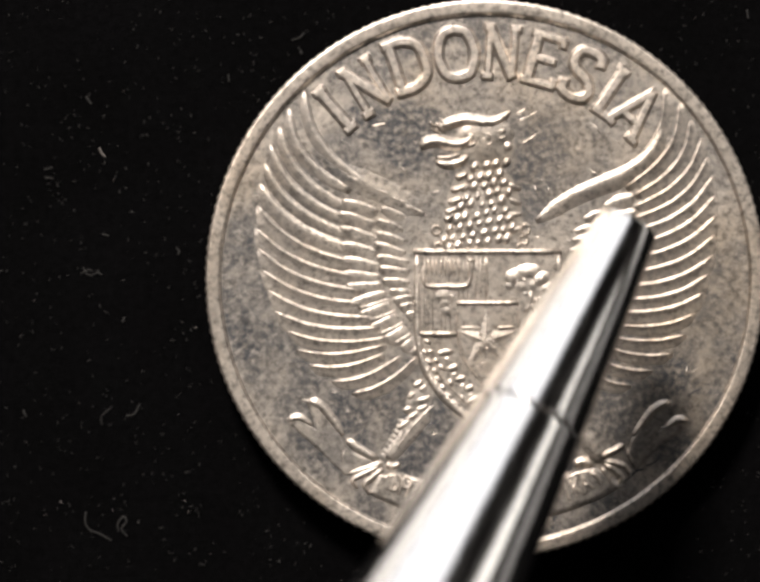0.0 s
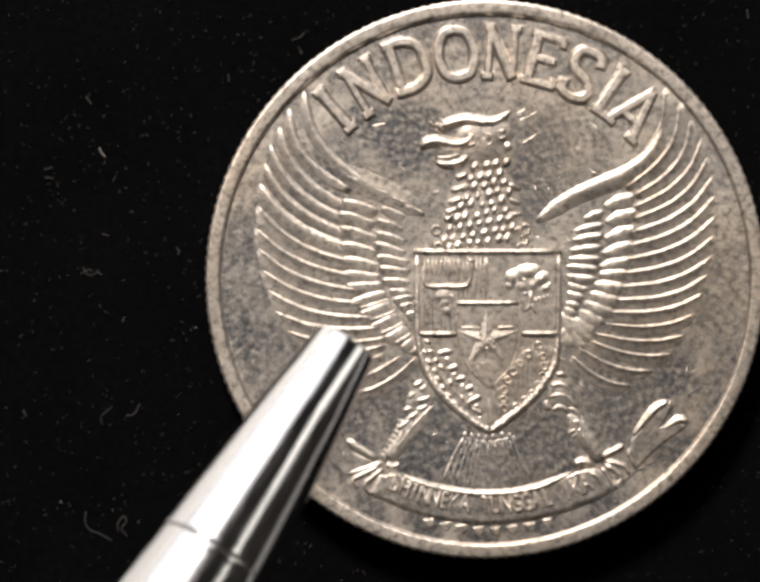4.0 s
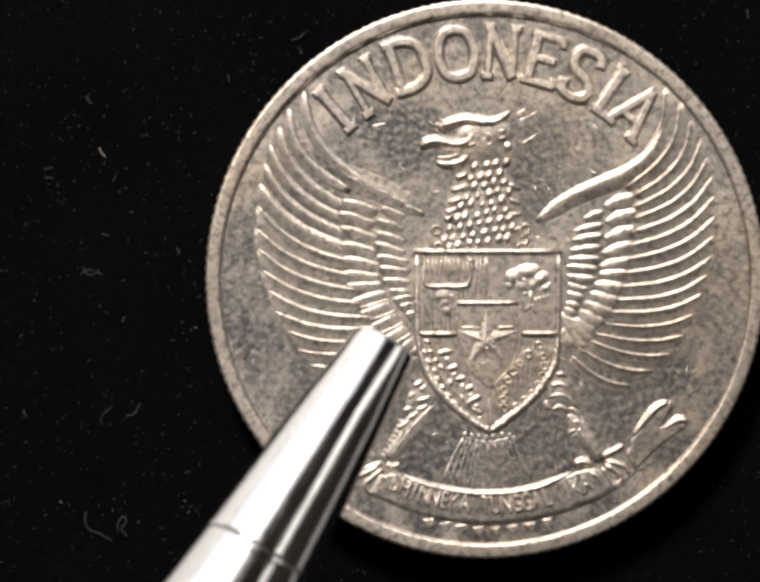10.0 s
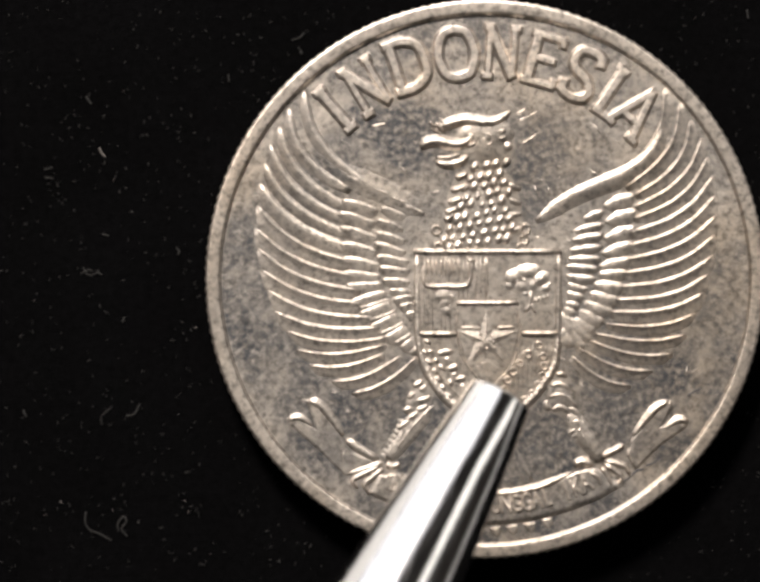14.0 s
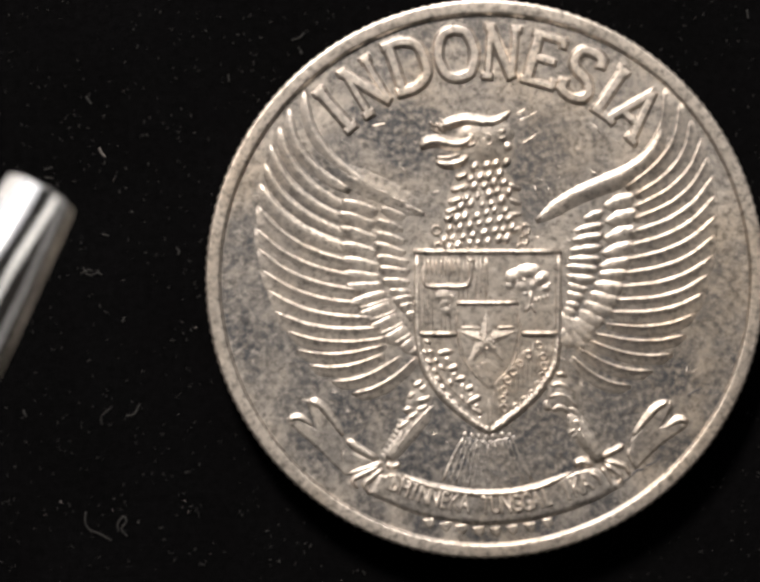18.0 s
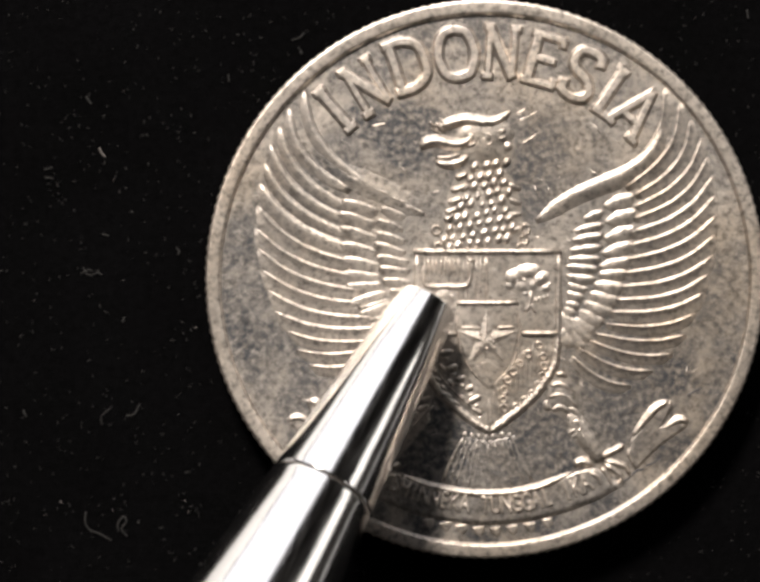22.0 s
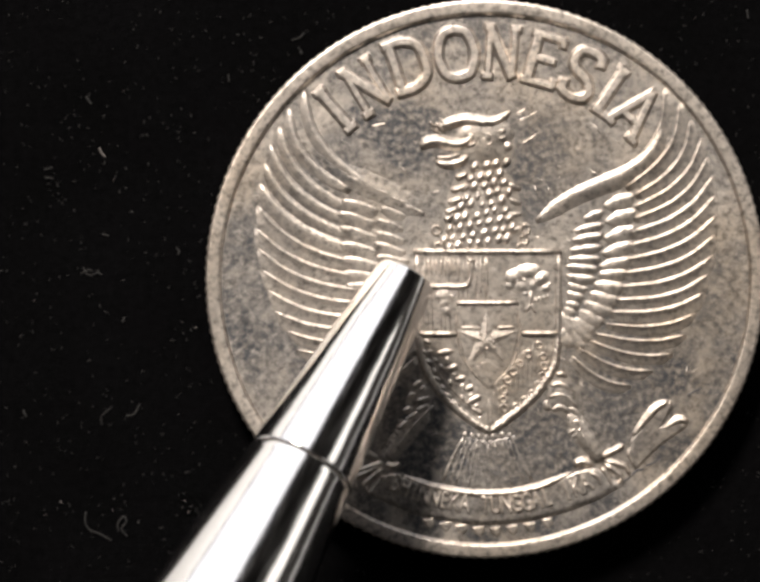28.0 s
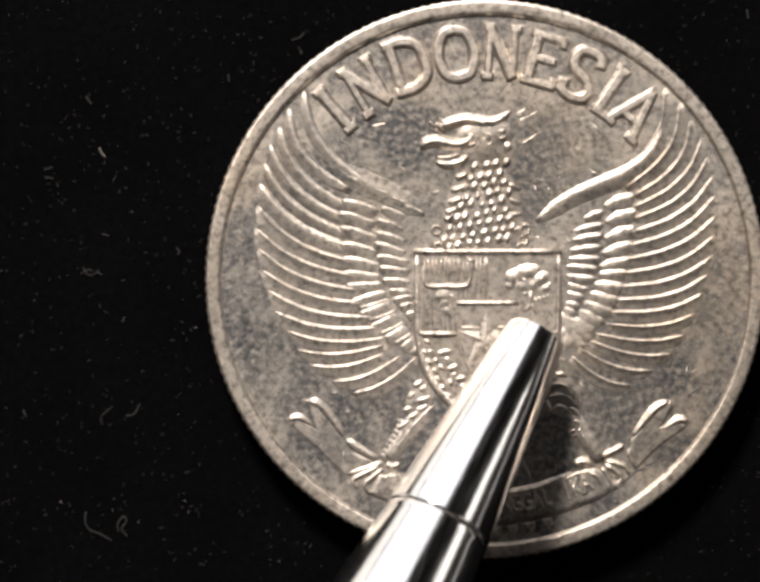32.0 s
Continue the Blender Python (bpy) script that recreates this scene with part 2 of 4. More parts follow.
def table():
    base = tagged(new("table"), "unseen pale grey table, a bounce surface under a black velvet cloth", "table")
    base.location = (0, 0, -0.75)

    def box(name, x, y, z, sx, sy, sz):
        v = [(x + a * sx / 2, y + b * sy / 2, z + c * sz / 2) for a in (-1, 1) for b in (-1, 1) for c in (-1, 1)]
        f = [(0, 1, 3, 2), (4, 6, 7, 5), (0, 4, 5, 1), (2, 3, 7, 6), (0, 2, 6, 4), (1, 5, 7, 3)]
        part(name, mesh_of(name, v, f, PALE_BOUNCE, False), base)
    box("tabletop", 0, 0, 0.7325, 1.2, 0.8, 0.03)
    for x in (-0.54, 0.54):
        for y in (-0.34, 0.34):
            box("leg", x, y, 0.35875, 0.06, 0.06, 0.7175)


table()


def cloth():
    """Velvet with a soft roll to its surface, flat under the coin."""
    n = 60
    verts, faces = [], []
    for i in range(n + 1):
        for j in range(n + 1):
            # Cut short at the upper left so the pen mirrors the pale table.
            x, y = -0.030 + 0.145 * i / n, -0.115 + 0.137 * j / n
            far = max(0.0, math.hypot(x, y) - 0.03)
            verts.append((x, y, -min(0.0012, far * 0.05) * (0.5 + 0.5 * noise.noise((x * 40, y * 40, 3)))))
    k = len(verts)
    verts += [(x, y, -0.0025) for x, y, z in verts]
    for i in range(n):
        for j in range(n):
            a, b = i * (n + 1) + j, (i + 1) * (n + 1) + j
            faces += [(a, b, b + 1, a + 1), (k + a, k + a + 1, k + b + 1, k + b)]
    for i in range(n):
        for a, b in ((i, i + 1), (n * (n + 1) + i + 1, n * (n + 1) + i), ((i + 1) * (n + 1), i * (n + 1)), (i * (n + 1) + n, (i + 1) * (n + 1) + n)):
            faces.append((a, b, k + b, k + a))
    tagged(new("velvet_cloth", mesh_of("velvet_cloth", verts, faces, VELVET)), "black velvet cloth flecked with lint under a coin", "cloth")


cloth()

# ---- the coin ----
coin = tagged(new("coin"), "worn pale aluminium coin with eagle emblem lying on black velvet", "coin")
R_OUT, RISE = 573 * U, 0.23e-3
part("body", turned([(0, 0.05e-3), (540 * U, 0.05e-3), (560 * U, 0), (R_OUT - 4 * U, 0.06e-3), (R_OUT - 4 * U, FACE - 1e-5), (548 * U, FACE - 2e-6), (520 * U, FACE), (400 * U, FACE), (200 * U, FACE), (0, FACE)], 220, "body", FIELD), coin, "stained pale metal field with fine scratches").location.x = 4 * U
part("rim", turned([(541 * U, FACE - 8e-5), (543.5 * U, FACE - 1e-5), (545 * U, FACE + 0.15 * RISE), (549 * U, FACE + 0.94 * RISE), (550 * U, FACE + RISE), (553 * U, FACE + RISE * 1.02), (560 * U, FACE + RISE * 1.03), (569 * U, FACE + RISE * 1.02), (573 * U, FACE + RISE), (575 * U, FACE + 0.85 * RISE), (R_OUT + 3 * U, FACE + 0.5 * RISE), (R_OUT + 3 * U, FACE - 3e-4), (550 * U, FACE - 3e-4)], 360, "rim", RIM), coin, "raised worn rim").location.x = 4 * U


def reeds():
    """Upright ribs round the coin's edge."""
    v, f = [], []
    for a, r in ((-0.5, 0), (-0.3, 4.0), (0, 5.6), (0.3, 4.0), (0.5, 0)):
        w = a * 18 * U
        v += [(R_OUT + r * U, w, 1.2e-4), (R_OUT + r * U, w, FACE - 3e-5), (R_OUT + (r - 3) * U, w * 0.85, FACE + 0.7 * RISE)]
    for i in range(4):
        f += [(i * 3, i * 3 + 3, i * 3 + 4, i * 3 + 1), (i * 3 + 1, i * 3 + 4, i * 3 + 5, i * 3 + 2)]
    f += [(0, 3, 6, 9, 12)[::-1], (2, 5, 8, 11, 14), (0, 1, 2, 14, 13, 12)]
    me = mesh_of("reed", v, f, RIM)
    for i in range(168):
        rib = part("reed", me, coin)
        rib.location.x, rib.rotation_euler = 4 * U, (0, 0, i * math.tau / 168)


# letters: strokes in a box, x to the right and y up, both from -1 to 1
LETTERS = {
    "I": ([[(0, 0.95), (0, -0.95)], [(-0.5, 0.93), (0.5, 0.93)], [(-0.5, -0.93), (0.5, -0.93)]], 22),
    "N": ([[(-0.72, -0.95), (-0.72, 0.9)], [(-0.78, 0.93), (0.72, -0.93)], [(0.72, -0.9), (0.72, 0.95)], [(-1.02, 0.95), (-0.68, 0.95)], [(0.5, 0.95), (1.0, 0.95)], [(-1.0, -0.95), (-0.5, -0.95)]], 35),
    "D": ([[(-0.7, 0.95), (-0.7, -0.95)], [(-1.0, 0.93), (0.0, 0.93), (0.72, 0.6), (0.85, 0), (0.72, -0.6), (0.0, -0.93), (-1.0, -0.93)]], 40),
    "O": ([[(0, 0.95), (0.6, 0.78), (0.9, 0.25), (0.9, -0.25), (0.6, -0.78), (0, -0.95), (-0.6, -0.78), (-0.9, -0.25), (-0.9, 0.25), (-0.6, 0.78), (0, 0.95)]], 40),
    "E": ([[(-0.7, 0.95), (-0.7, -0.95)], [(-1.05, 0.93), (0.95, 0.93)], [(-0.7, 0.02), (0.65, 0.02)], [(-1.05, -0.93), (0.95, -0.93)], [(0.95, 0.93), (0.95, 0.66)], [(0.95, -0.93), (0.95, -0.66)]], 33),
    "S": ([[(0.82, 0.55), (0.7, 0.85), (0.1, 0.96), (-0.6, 0.85), (-0.8, 0.45), (-0.5, 0.1), (0.4, -0.15), (0.8, -0.5), (0.6, -0.85), (0, -0.96), (-0.65, -0.85), (-0.85, -0.5)], [(0.85, 0.9), (0.85, 0.55)], [(-0.85, -0.9), (-0.85, -0.5)]], 34),
    "A": ([[(-0.9, -0.95), (0, 0.95)], [(0.0, 0.95), (0.9, -0.95)], [(-0.5, -0.35), (0.5, -0.35)], [(-1.2, -0.95), (-0.55, -0.95)], [(0.55, -0.95), (1.2, -0.95)]], 36),
}
TITLE = zip("INDONESIA", (-41.2, -31.2, -19.2, -6.8, 4.6, 15.5, 25.8, 34.0, 42.3))


def title():
    for ch, angle in TITLE:
        strokes, half = LETTERS[ch]
        a = radians(angle)
        out, along = Vector((math.sin(a), -math.cos(a), 0)), Vector((math.cos(a), math.sin(a), 0))
        mid = Vector((CU, CV, 0)) + out * (464 if angle < -25 else 469)
        pieces = []
        for n, s in enumerate(strokes):
            keys = [tuple((mid + along * (x * half) + out * (y * 53))[:2]) for x, y in s]
            thin = abs(s[0][1] - s[-1][1]) < 0.5 and len(s) == 2
            pieces.append(ridge_verts(keys, 21 if thin else {"N": 20 + 8 * (abs(s[0][0] - s[-1][0]) > 1), "A": 24}.get(ch, 28), (0.174 if thin else 0.188) + 0.004 * (n % 3), STROKE, 6 if len(s) == 2 else 60, (1, 1), 0.0 if s[0] == s[-1] else 6.0))
        part("letter", mesh_of("letter", *joined(pieces), RELIEF, False), coin, f"raised capital letter {ch}")


title()


# ---- the eagle ----
def keyed(keys, i):
    """Values at index i from rows (index, value, value...)."""
    ks = [k[0] for k in keys]
    return tuple(float(np.interp(i, ks, [k[c] for k in keys])) for c in range(1, len(keys[0])))


LEFT_TIPS = [(0, 628, 186), (1, 597, 224), (3, 557, 297), (5, 536, 379), (7, 527, 470), (9, 539, 556), (11, 568, 644), (13, 612, 722), (14, 638, 753), (15, 684, 787), (16, 725, 812)]
LEFT_ROOTS = [(0, 770, 388), (1, 724, 394), (2, 714, 419), (4, 712, 475), (6, 720, 536), (8, 730, 594), (10, 758, 651), (12, 782, 696), (13, 797, 711), (14, 792, 730), (15, 826, 735), (16, 858, 738)]
LEFT_SAG = [(0, 34), (3, 28), (7, 22), (10, 20), (13, 14), (16, 14)]
RIGHT_TIPS = [(0, 1371, 182), (1, 1402, 211), (3, 1448, 285), (5, 1471, 364), (7, 1480, 443), (9, 1472, 527), (11, 1454, 604), (13, 1416, 691), (14, 1389, 730), (15, 1346, 765), (16, 1302, 796)]
RIGHT_ROOTS = [(0, 1262, 372), (1, 1290, 388), (2, 1308, 404), (4, 1306, 452), (6, 1292, 508), (8, 1283, 564), (10, 1270, 618), (12, 1250, 668), (13, 1228, 688), (14, 1217, 703), (15, 1194, 718), (16, 1180, 735)]


def wing(tips, roots, flip, arm):
    size, rise = ((20, 54, 34), (0.015, 0.046, 0.006)) if flip == 1 else ((30, 42, 30), (0.14, 0.165, 0.06))
    base = ridge("wing", coin, arm, size, rise, SOFT if flip == 1 else [(-q, z) for q, z in SHINGLE[::-1]], n=24, taper=(0.12, 0.12) if flip == 1 else (0.35, 0.35), mat=FIELD if flip == 1 else RELIEF, label="raised wing of fanned narrow feathers")
    for i in range(17):
        t, r = Vector((*keyed(tips, i), 0)), Vector((*keyed(roots, i), 0))
        sag = keyed(LEFT_SAG, i)[0]
        d = (r - t).normalized()
        down = Vector((-d.y, d.x, 0)) * flip
        r = r + d * (16 if flip == 1 and 1 < i < 13 else 0)
        k = [t, t.lerp(r, 0.3) + down * sag * 0.85, t.lerp(r, 0.62) + down * sag * 0.85, r]
        pitch = 44 if 4 < i < 12 else (34 if i < 5 else 30)
        w = (pitch * 0.8, pitch, pitch * 0.72) if flip == -1 or i > 5 else (pitch * 0.62, pitch * 0.78, pitch * 0.6)
        if flip == 1:
            rise = (0.10, 0.10, 0.02) if i < 6 else (0.085, 0.105, 0.08)
        else:
            rise = (0.09, 0.11, 0.10)
        ridge("feather", base, [tuple(q[:2]) for q in k], w, rise, [(s * flip, z) for s, z in (SHINGLE if flip == 1 and i < 6 else BLADE)][::flip], 16, (0.2 if flip == 1 else 0.3, 0.6))
    return base


left = wing(LEFT_TIPS, LEFT_ROOTS, 1, [(646, 290), (676, 330), (720, 364), (790, 394), (840, 420), (876, 444)])
right = wing(RIGHT_TIPS, RIGHT_ROOTS, -1, [(1366, 262), (1340, 312), (1290, 352), (1220, 382), (1160, 412), (1104, 456)])


def coverts(base, count, heads, runs, width, lift, profile, ends=(0.5, 0.35), fade=0.0):
    """A row of short feathers: keyed heads, keyed runs from head to end, each a bright head that thins out."""
    for i in range(count):
        (u, v), (du, dv) = keyed(heads, i), keyed(runs, i)
        j = [random.uniform(-1.5, 1.5) for _ in range(6)]
        k = random.uniform(0.9, 1.1)
        low = 1 - fade * max(0.0, i / (count - 1) - 0.55) / 0.45
        ridge("covert_feather", base, [(u + j[0], v + j[1]), (u + du * 0.35 + j[2], v + dv * 0.25), (u + du * 0.7, v + dv * 0.65 + j[3]), (u + du + j[4], v + dv + j[5])], tuple(q * k for q in width), tuple(q * k * low for q in lift), profile, 12, ends)


coverts(left, 12, [(0, 704, 414), (1, 698, 440), (2, 700, 470), (3, 700, 502), (4, 704, 533), (5, 706, 562), (6, 712, 590), (7, 722, 622), (8, 742, 648), (9, 764, 674), (10, 794, 698), (11, 826, 718)], [(0, 76, 24), (3, 80, 20), (5, 78, 10), (6, 80, -4), (7, 76, -18), (8, 64, -24), (9, 56, -26), (11, 30, -22)], (20, 34, 22), (0.075, 0.07, 0.02), TUCKED)
coverts(left, 5, [(0, 738, 636), (1, 756, 662), (2, 782, 688), (3, 814, 708), (4, 846, 728)], [(0, 66, -20), (2, 52, -24), (4, 16, -16)], (10, 17, 10), (0.06, 0.066, 0.03), TUCKED)
coverts(left, 11, [(0, 786, 428), (1, 776, 454), (2, 775, 480), (3, 772, 503), (4, 776, 528), (5, 780, 552), (6, 790, 577), (7, 804, 600), (8, 810, 618), (9, 824, 633), (10, 838, 650)], [(0, 50, 20), (3, 66, 18), (5, 66, 8), (7, 46, 2), (8, 40, -6), (10, 18, -8)], (18, 26, 16), (0.085, 0.06, 0.02), TUCKED)
coverts(left, 7, [(0, 664, 318), (2, 712, 362), (4, 772, 390), (6, 836, 424)], [(0, 26, 26), (2, 38, 16), (6, 40, 16)], (9, 14, 8), (0.042, 0.046, 0.02), TUCKED)
coverts(right, 11, [(0, 1312, 402), (1, 1314, 434), (2, 1312, 468), (3, 1308, 502), (4, 1304, 534), (5, 1296, 561), (6, 1290, 590), (7, 1278, 618), (8, 1264, 640), (9, 1246, 662), (10, 1228, 682)], [(0, -66, 24), (2, -68, 26), (4, -68, 16), (5, -62, 6), (6, -66, -6), (7, -62, -14), (8, -58, -18), (10, -44, -26)], (20, 38, 14), (0.07, 0.095, 0.035), [(-q, z) for q, z in SHINGLE[::-1]], (0.4, 0.3), 0.6)
coverts(right, 11, [(0, 1246, 436), (1, 1246, 462), (2, 1246, 484), (3, 1244, 508), (4, 1240, 532), (5, 1234, 552), (6, 1228, 574), (7, 1214, 596), (8, 1206, 612), (9, 1196, 630), (10, 1186, 644)], [(0, -44, 14), (1, -62, 14), (3, -70, 6), (5, -66, -2), (6, -58, -6), (7, -44, -10), (10, -22, -8)], (15, 24, 10), (0.075, 0.09, 0.04), [(-q, z) for q, z in SHINGLE[::-1]], (0.4, 0.3), 0.5)
coverts(right, 5, [(0, 1222, 700), (1, 1206, 694), (2, 1190, 690), (3, 1206, 716), (4, 1186, 712)], [(0, -44, -44), (2, -30, -44), (4, -24, -34)], (16, 26, 16), (0.03, 0.045, 0.025), [(-q, z) for q, z in SHINGLE[::-1]], (0.4, 0.4))


def head_and_neck():
    base = part("neck", mesh_of("neck", *joined([dome_verts(997, 450, 84, 122, 0, 0.10, rings=8, n=28, soft=True), dome_verts(998, 298, 66, 62, 0, 0.11, rings=8, n=28, soft=True)]), CLEAN), coin, "eagle neck and head in low relief")
    ridge("brow", base, [(902, 264), (922, 256), (960, 247), (1000, 252), (1030, 247), (1053, 229)], (22, 30, 15), 0.24, n=18)
    ridge("crown_tuft", base, [(898, 252), (908, 262), (920, 272)], 9, 0.24, n=6)
    ridge("crown_tuft", base, [(906, 243), (918, 256), (932, 266)], 8, 0.25, n=6)
    ridge("beak", base, [(869, 306), (882, 294), (905, 291), (935, 298), (962, 293), (974, 276)], (24, 31, 15), 0.26, n=18, taper=(0.5, 0.4))
    ridge("beak_lower", base, [(899, 334), (922, 339), (948, 334), (967, 320)], (18, 26, 13), 0.24, n=12)
    ridge("tongue", base, [(901, 325), (925, 325), (950, 318)], 9, 0.22, n=8)
    dome("face", base, 1004, 279, 55, 37, -4, 0.118, mat=CLEAN)
    ridge("eye", base, [(1000, 274), (1013, 280), (1014, 294), (1001, 302)], (8, 11, 8), 0.15, n=12)
    dome("eye_pupil", base, 999, 288, 6, 9, 15, 0.135)
    ridge("eye_socket", base, [(962, 276), (978, 282), (978, 296), (962, 302)], (8, 13, 9), 0.19, n=12)
    for u, v in ((1035, 270), (1037, 285)):
        ridge("crest_feather", base, [(u - 9, v + 3), (u + 9, v - 3)], 10, 0.22, n=6)
    dome("cheek", base, 1047, 302, 10, 11, 20, 0.125)
    for u, v in ((892, 268), (890, 258), (901, 272)):
        ridge("crown_tuft", base, [(u - 4, v - 8), (u + 3, v), (u + 10, v + 5)], 6, 0.17, n=6)
    for u, v, w in ((953, 363, 26), (948, 389, 36), (940, 414, 32), (932, 434, 28), (927, 449, 22)):
        ridge("ruff_feather", base, [(u - w / 2, v + 5), (u, v), (u + w / 2, v - 6)], 14, 0.2, n=8)
    for u, v, w, s in ((1062, 384, 26, 20), (1064, 415, 26, 18), (1060, 441, 30, -2), (1063, 472, 24, -10)):
        ridge("ruff_feather", base, [(u - w / 2, v - s * 0.3), (u + w / 2, v + s * 0.3)], (13, 15, 9), (0.14, 0.12, 0.06), SHINGLE, n=8)
    for j in range(9):
        for i in range(-8, 11):
            u, v = 1002 + i * 20.5 - j * 2.0 + (j % 2) * 10, 341 - i * 3.4 + j * 20.0
            lo, hi = 974 - max(0, v - 345) * 0.42, 1046 + max(0, v - 345) * 0.14
            if lo < u < hi and v < 512:
                k = random.uniform(0.85, 1.15)
                dome("scale", base, u + random.uniform(-3, 3), v + random.uniform(-3, 3), 12.5 * k, 8.2 * k, random.uniform(-70, -35), 0.19)
    for u, v in ((900, 475), (906, 510), (1084, 472), (1081, 494), (1076, 511)):
        ring("curl", base, u, v, 9, 5, 0.14)


def ring(name, parent, u, v, r, width, height, label=""):
    keys = [(u + r * math.cos(i * math.tau / 8), v + r * math.sin(i * math.tau / 8)) for i in range(9)]
    return ridge(name, parent, keys, width, height, n=17, taper=(1, 1), label=label)


head_and_neck()
for keys in ([(1064, 236), (1086, 225)], [(1066, 250), (1088, 242), (1110, 229)], [(1074, 298), (1092, 287), (1112, 274)], [(765, 261), (782, 257), (800, 256)], [(853, 290), (860, 298)], [(893, 396), (905, 395)], [(1150, 341), (1158, 346)]):
    ridge("scratch", coin, keys, 3, 0.012, n=6, label="thin bright scratch")


# Cracks beside the ribbon and a rim nick, drawn as dark raised lines.
DARK_LINE, _, dark_line_shader = material("dark_line", 0.3, 0.7)
dark_line_shader.inputs["Base Color"].default_value = (0.06, 0.06, 0.066, 1)
for keys, w in (([(1236, 1022), (1262, 1006), (1286, 994), (1304, 982)], 4), ([(1304, 982), (1312, 972), (1330, 968)], 5), ([(1330, 962), (1346, 956), (1362, 946)], 4), ([(1418, 818), (1432, 808), (1446, 802)], 4), ([(1180, 1046), (1206, 1036), (1236, 1022)], 3), ([(638, 992), (644, 998), (650, 1006)], 7), ([(1120, 1066), (1150, 1058), (1180, 1046)], 3)):
    ridge("dark_scratch", coin, keys, w, 0.2 if keys[0][0] < 700 else 0.014, n=8, mat=DARK_LINE, label="thin dark raised line")


def hairlines():
    """Handling marks: fine short scratches in the field."""
    rng = random.Random(21)
    lines = []
    while len(lines) < 170:
        a, r = rng.uniform(0, math.tau), 520 * math.sqrt(rng.random())
        u, v = CU + r * math.cos(a), CV + r * math.sin(a)
        way, long = rng.choice((-0.5, 0.1, 0.6, 2.2)) + rng.gauss(0, 0.25), rng.choice((6, 9, 14, 30))
        lines.append(ridge_verts([(u, v), (u + long * math.cos(way), v - long * math.sin(way))], rng.uniform(1.6, 2.6), rng.uniform(0.006, 0.012), n=3))
    tagged(part("hairline_scratch", mesh_of("hairline_scratch", *joined(lines), CLEAN), coin, "fine bright handling scratches"), kind="stuff")


hairlines()


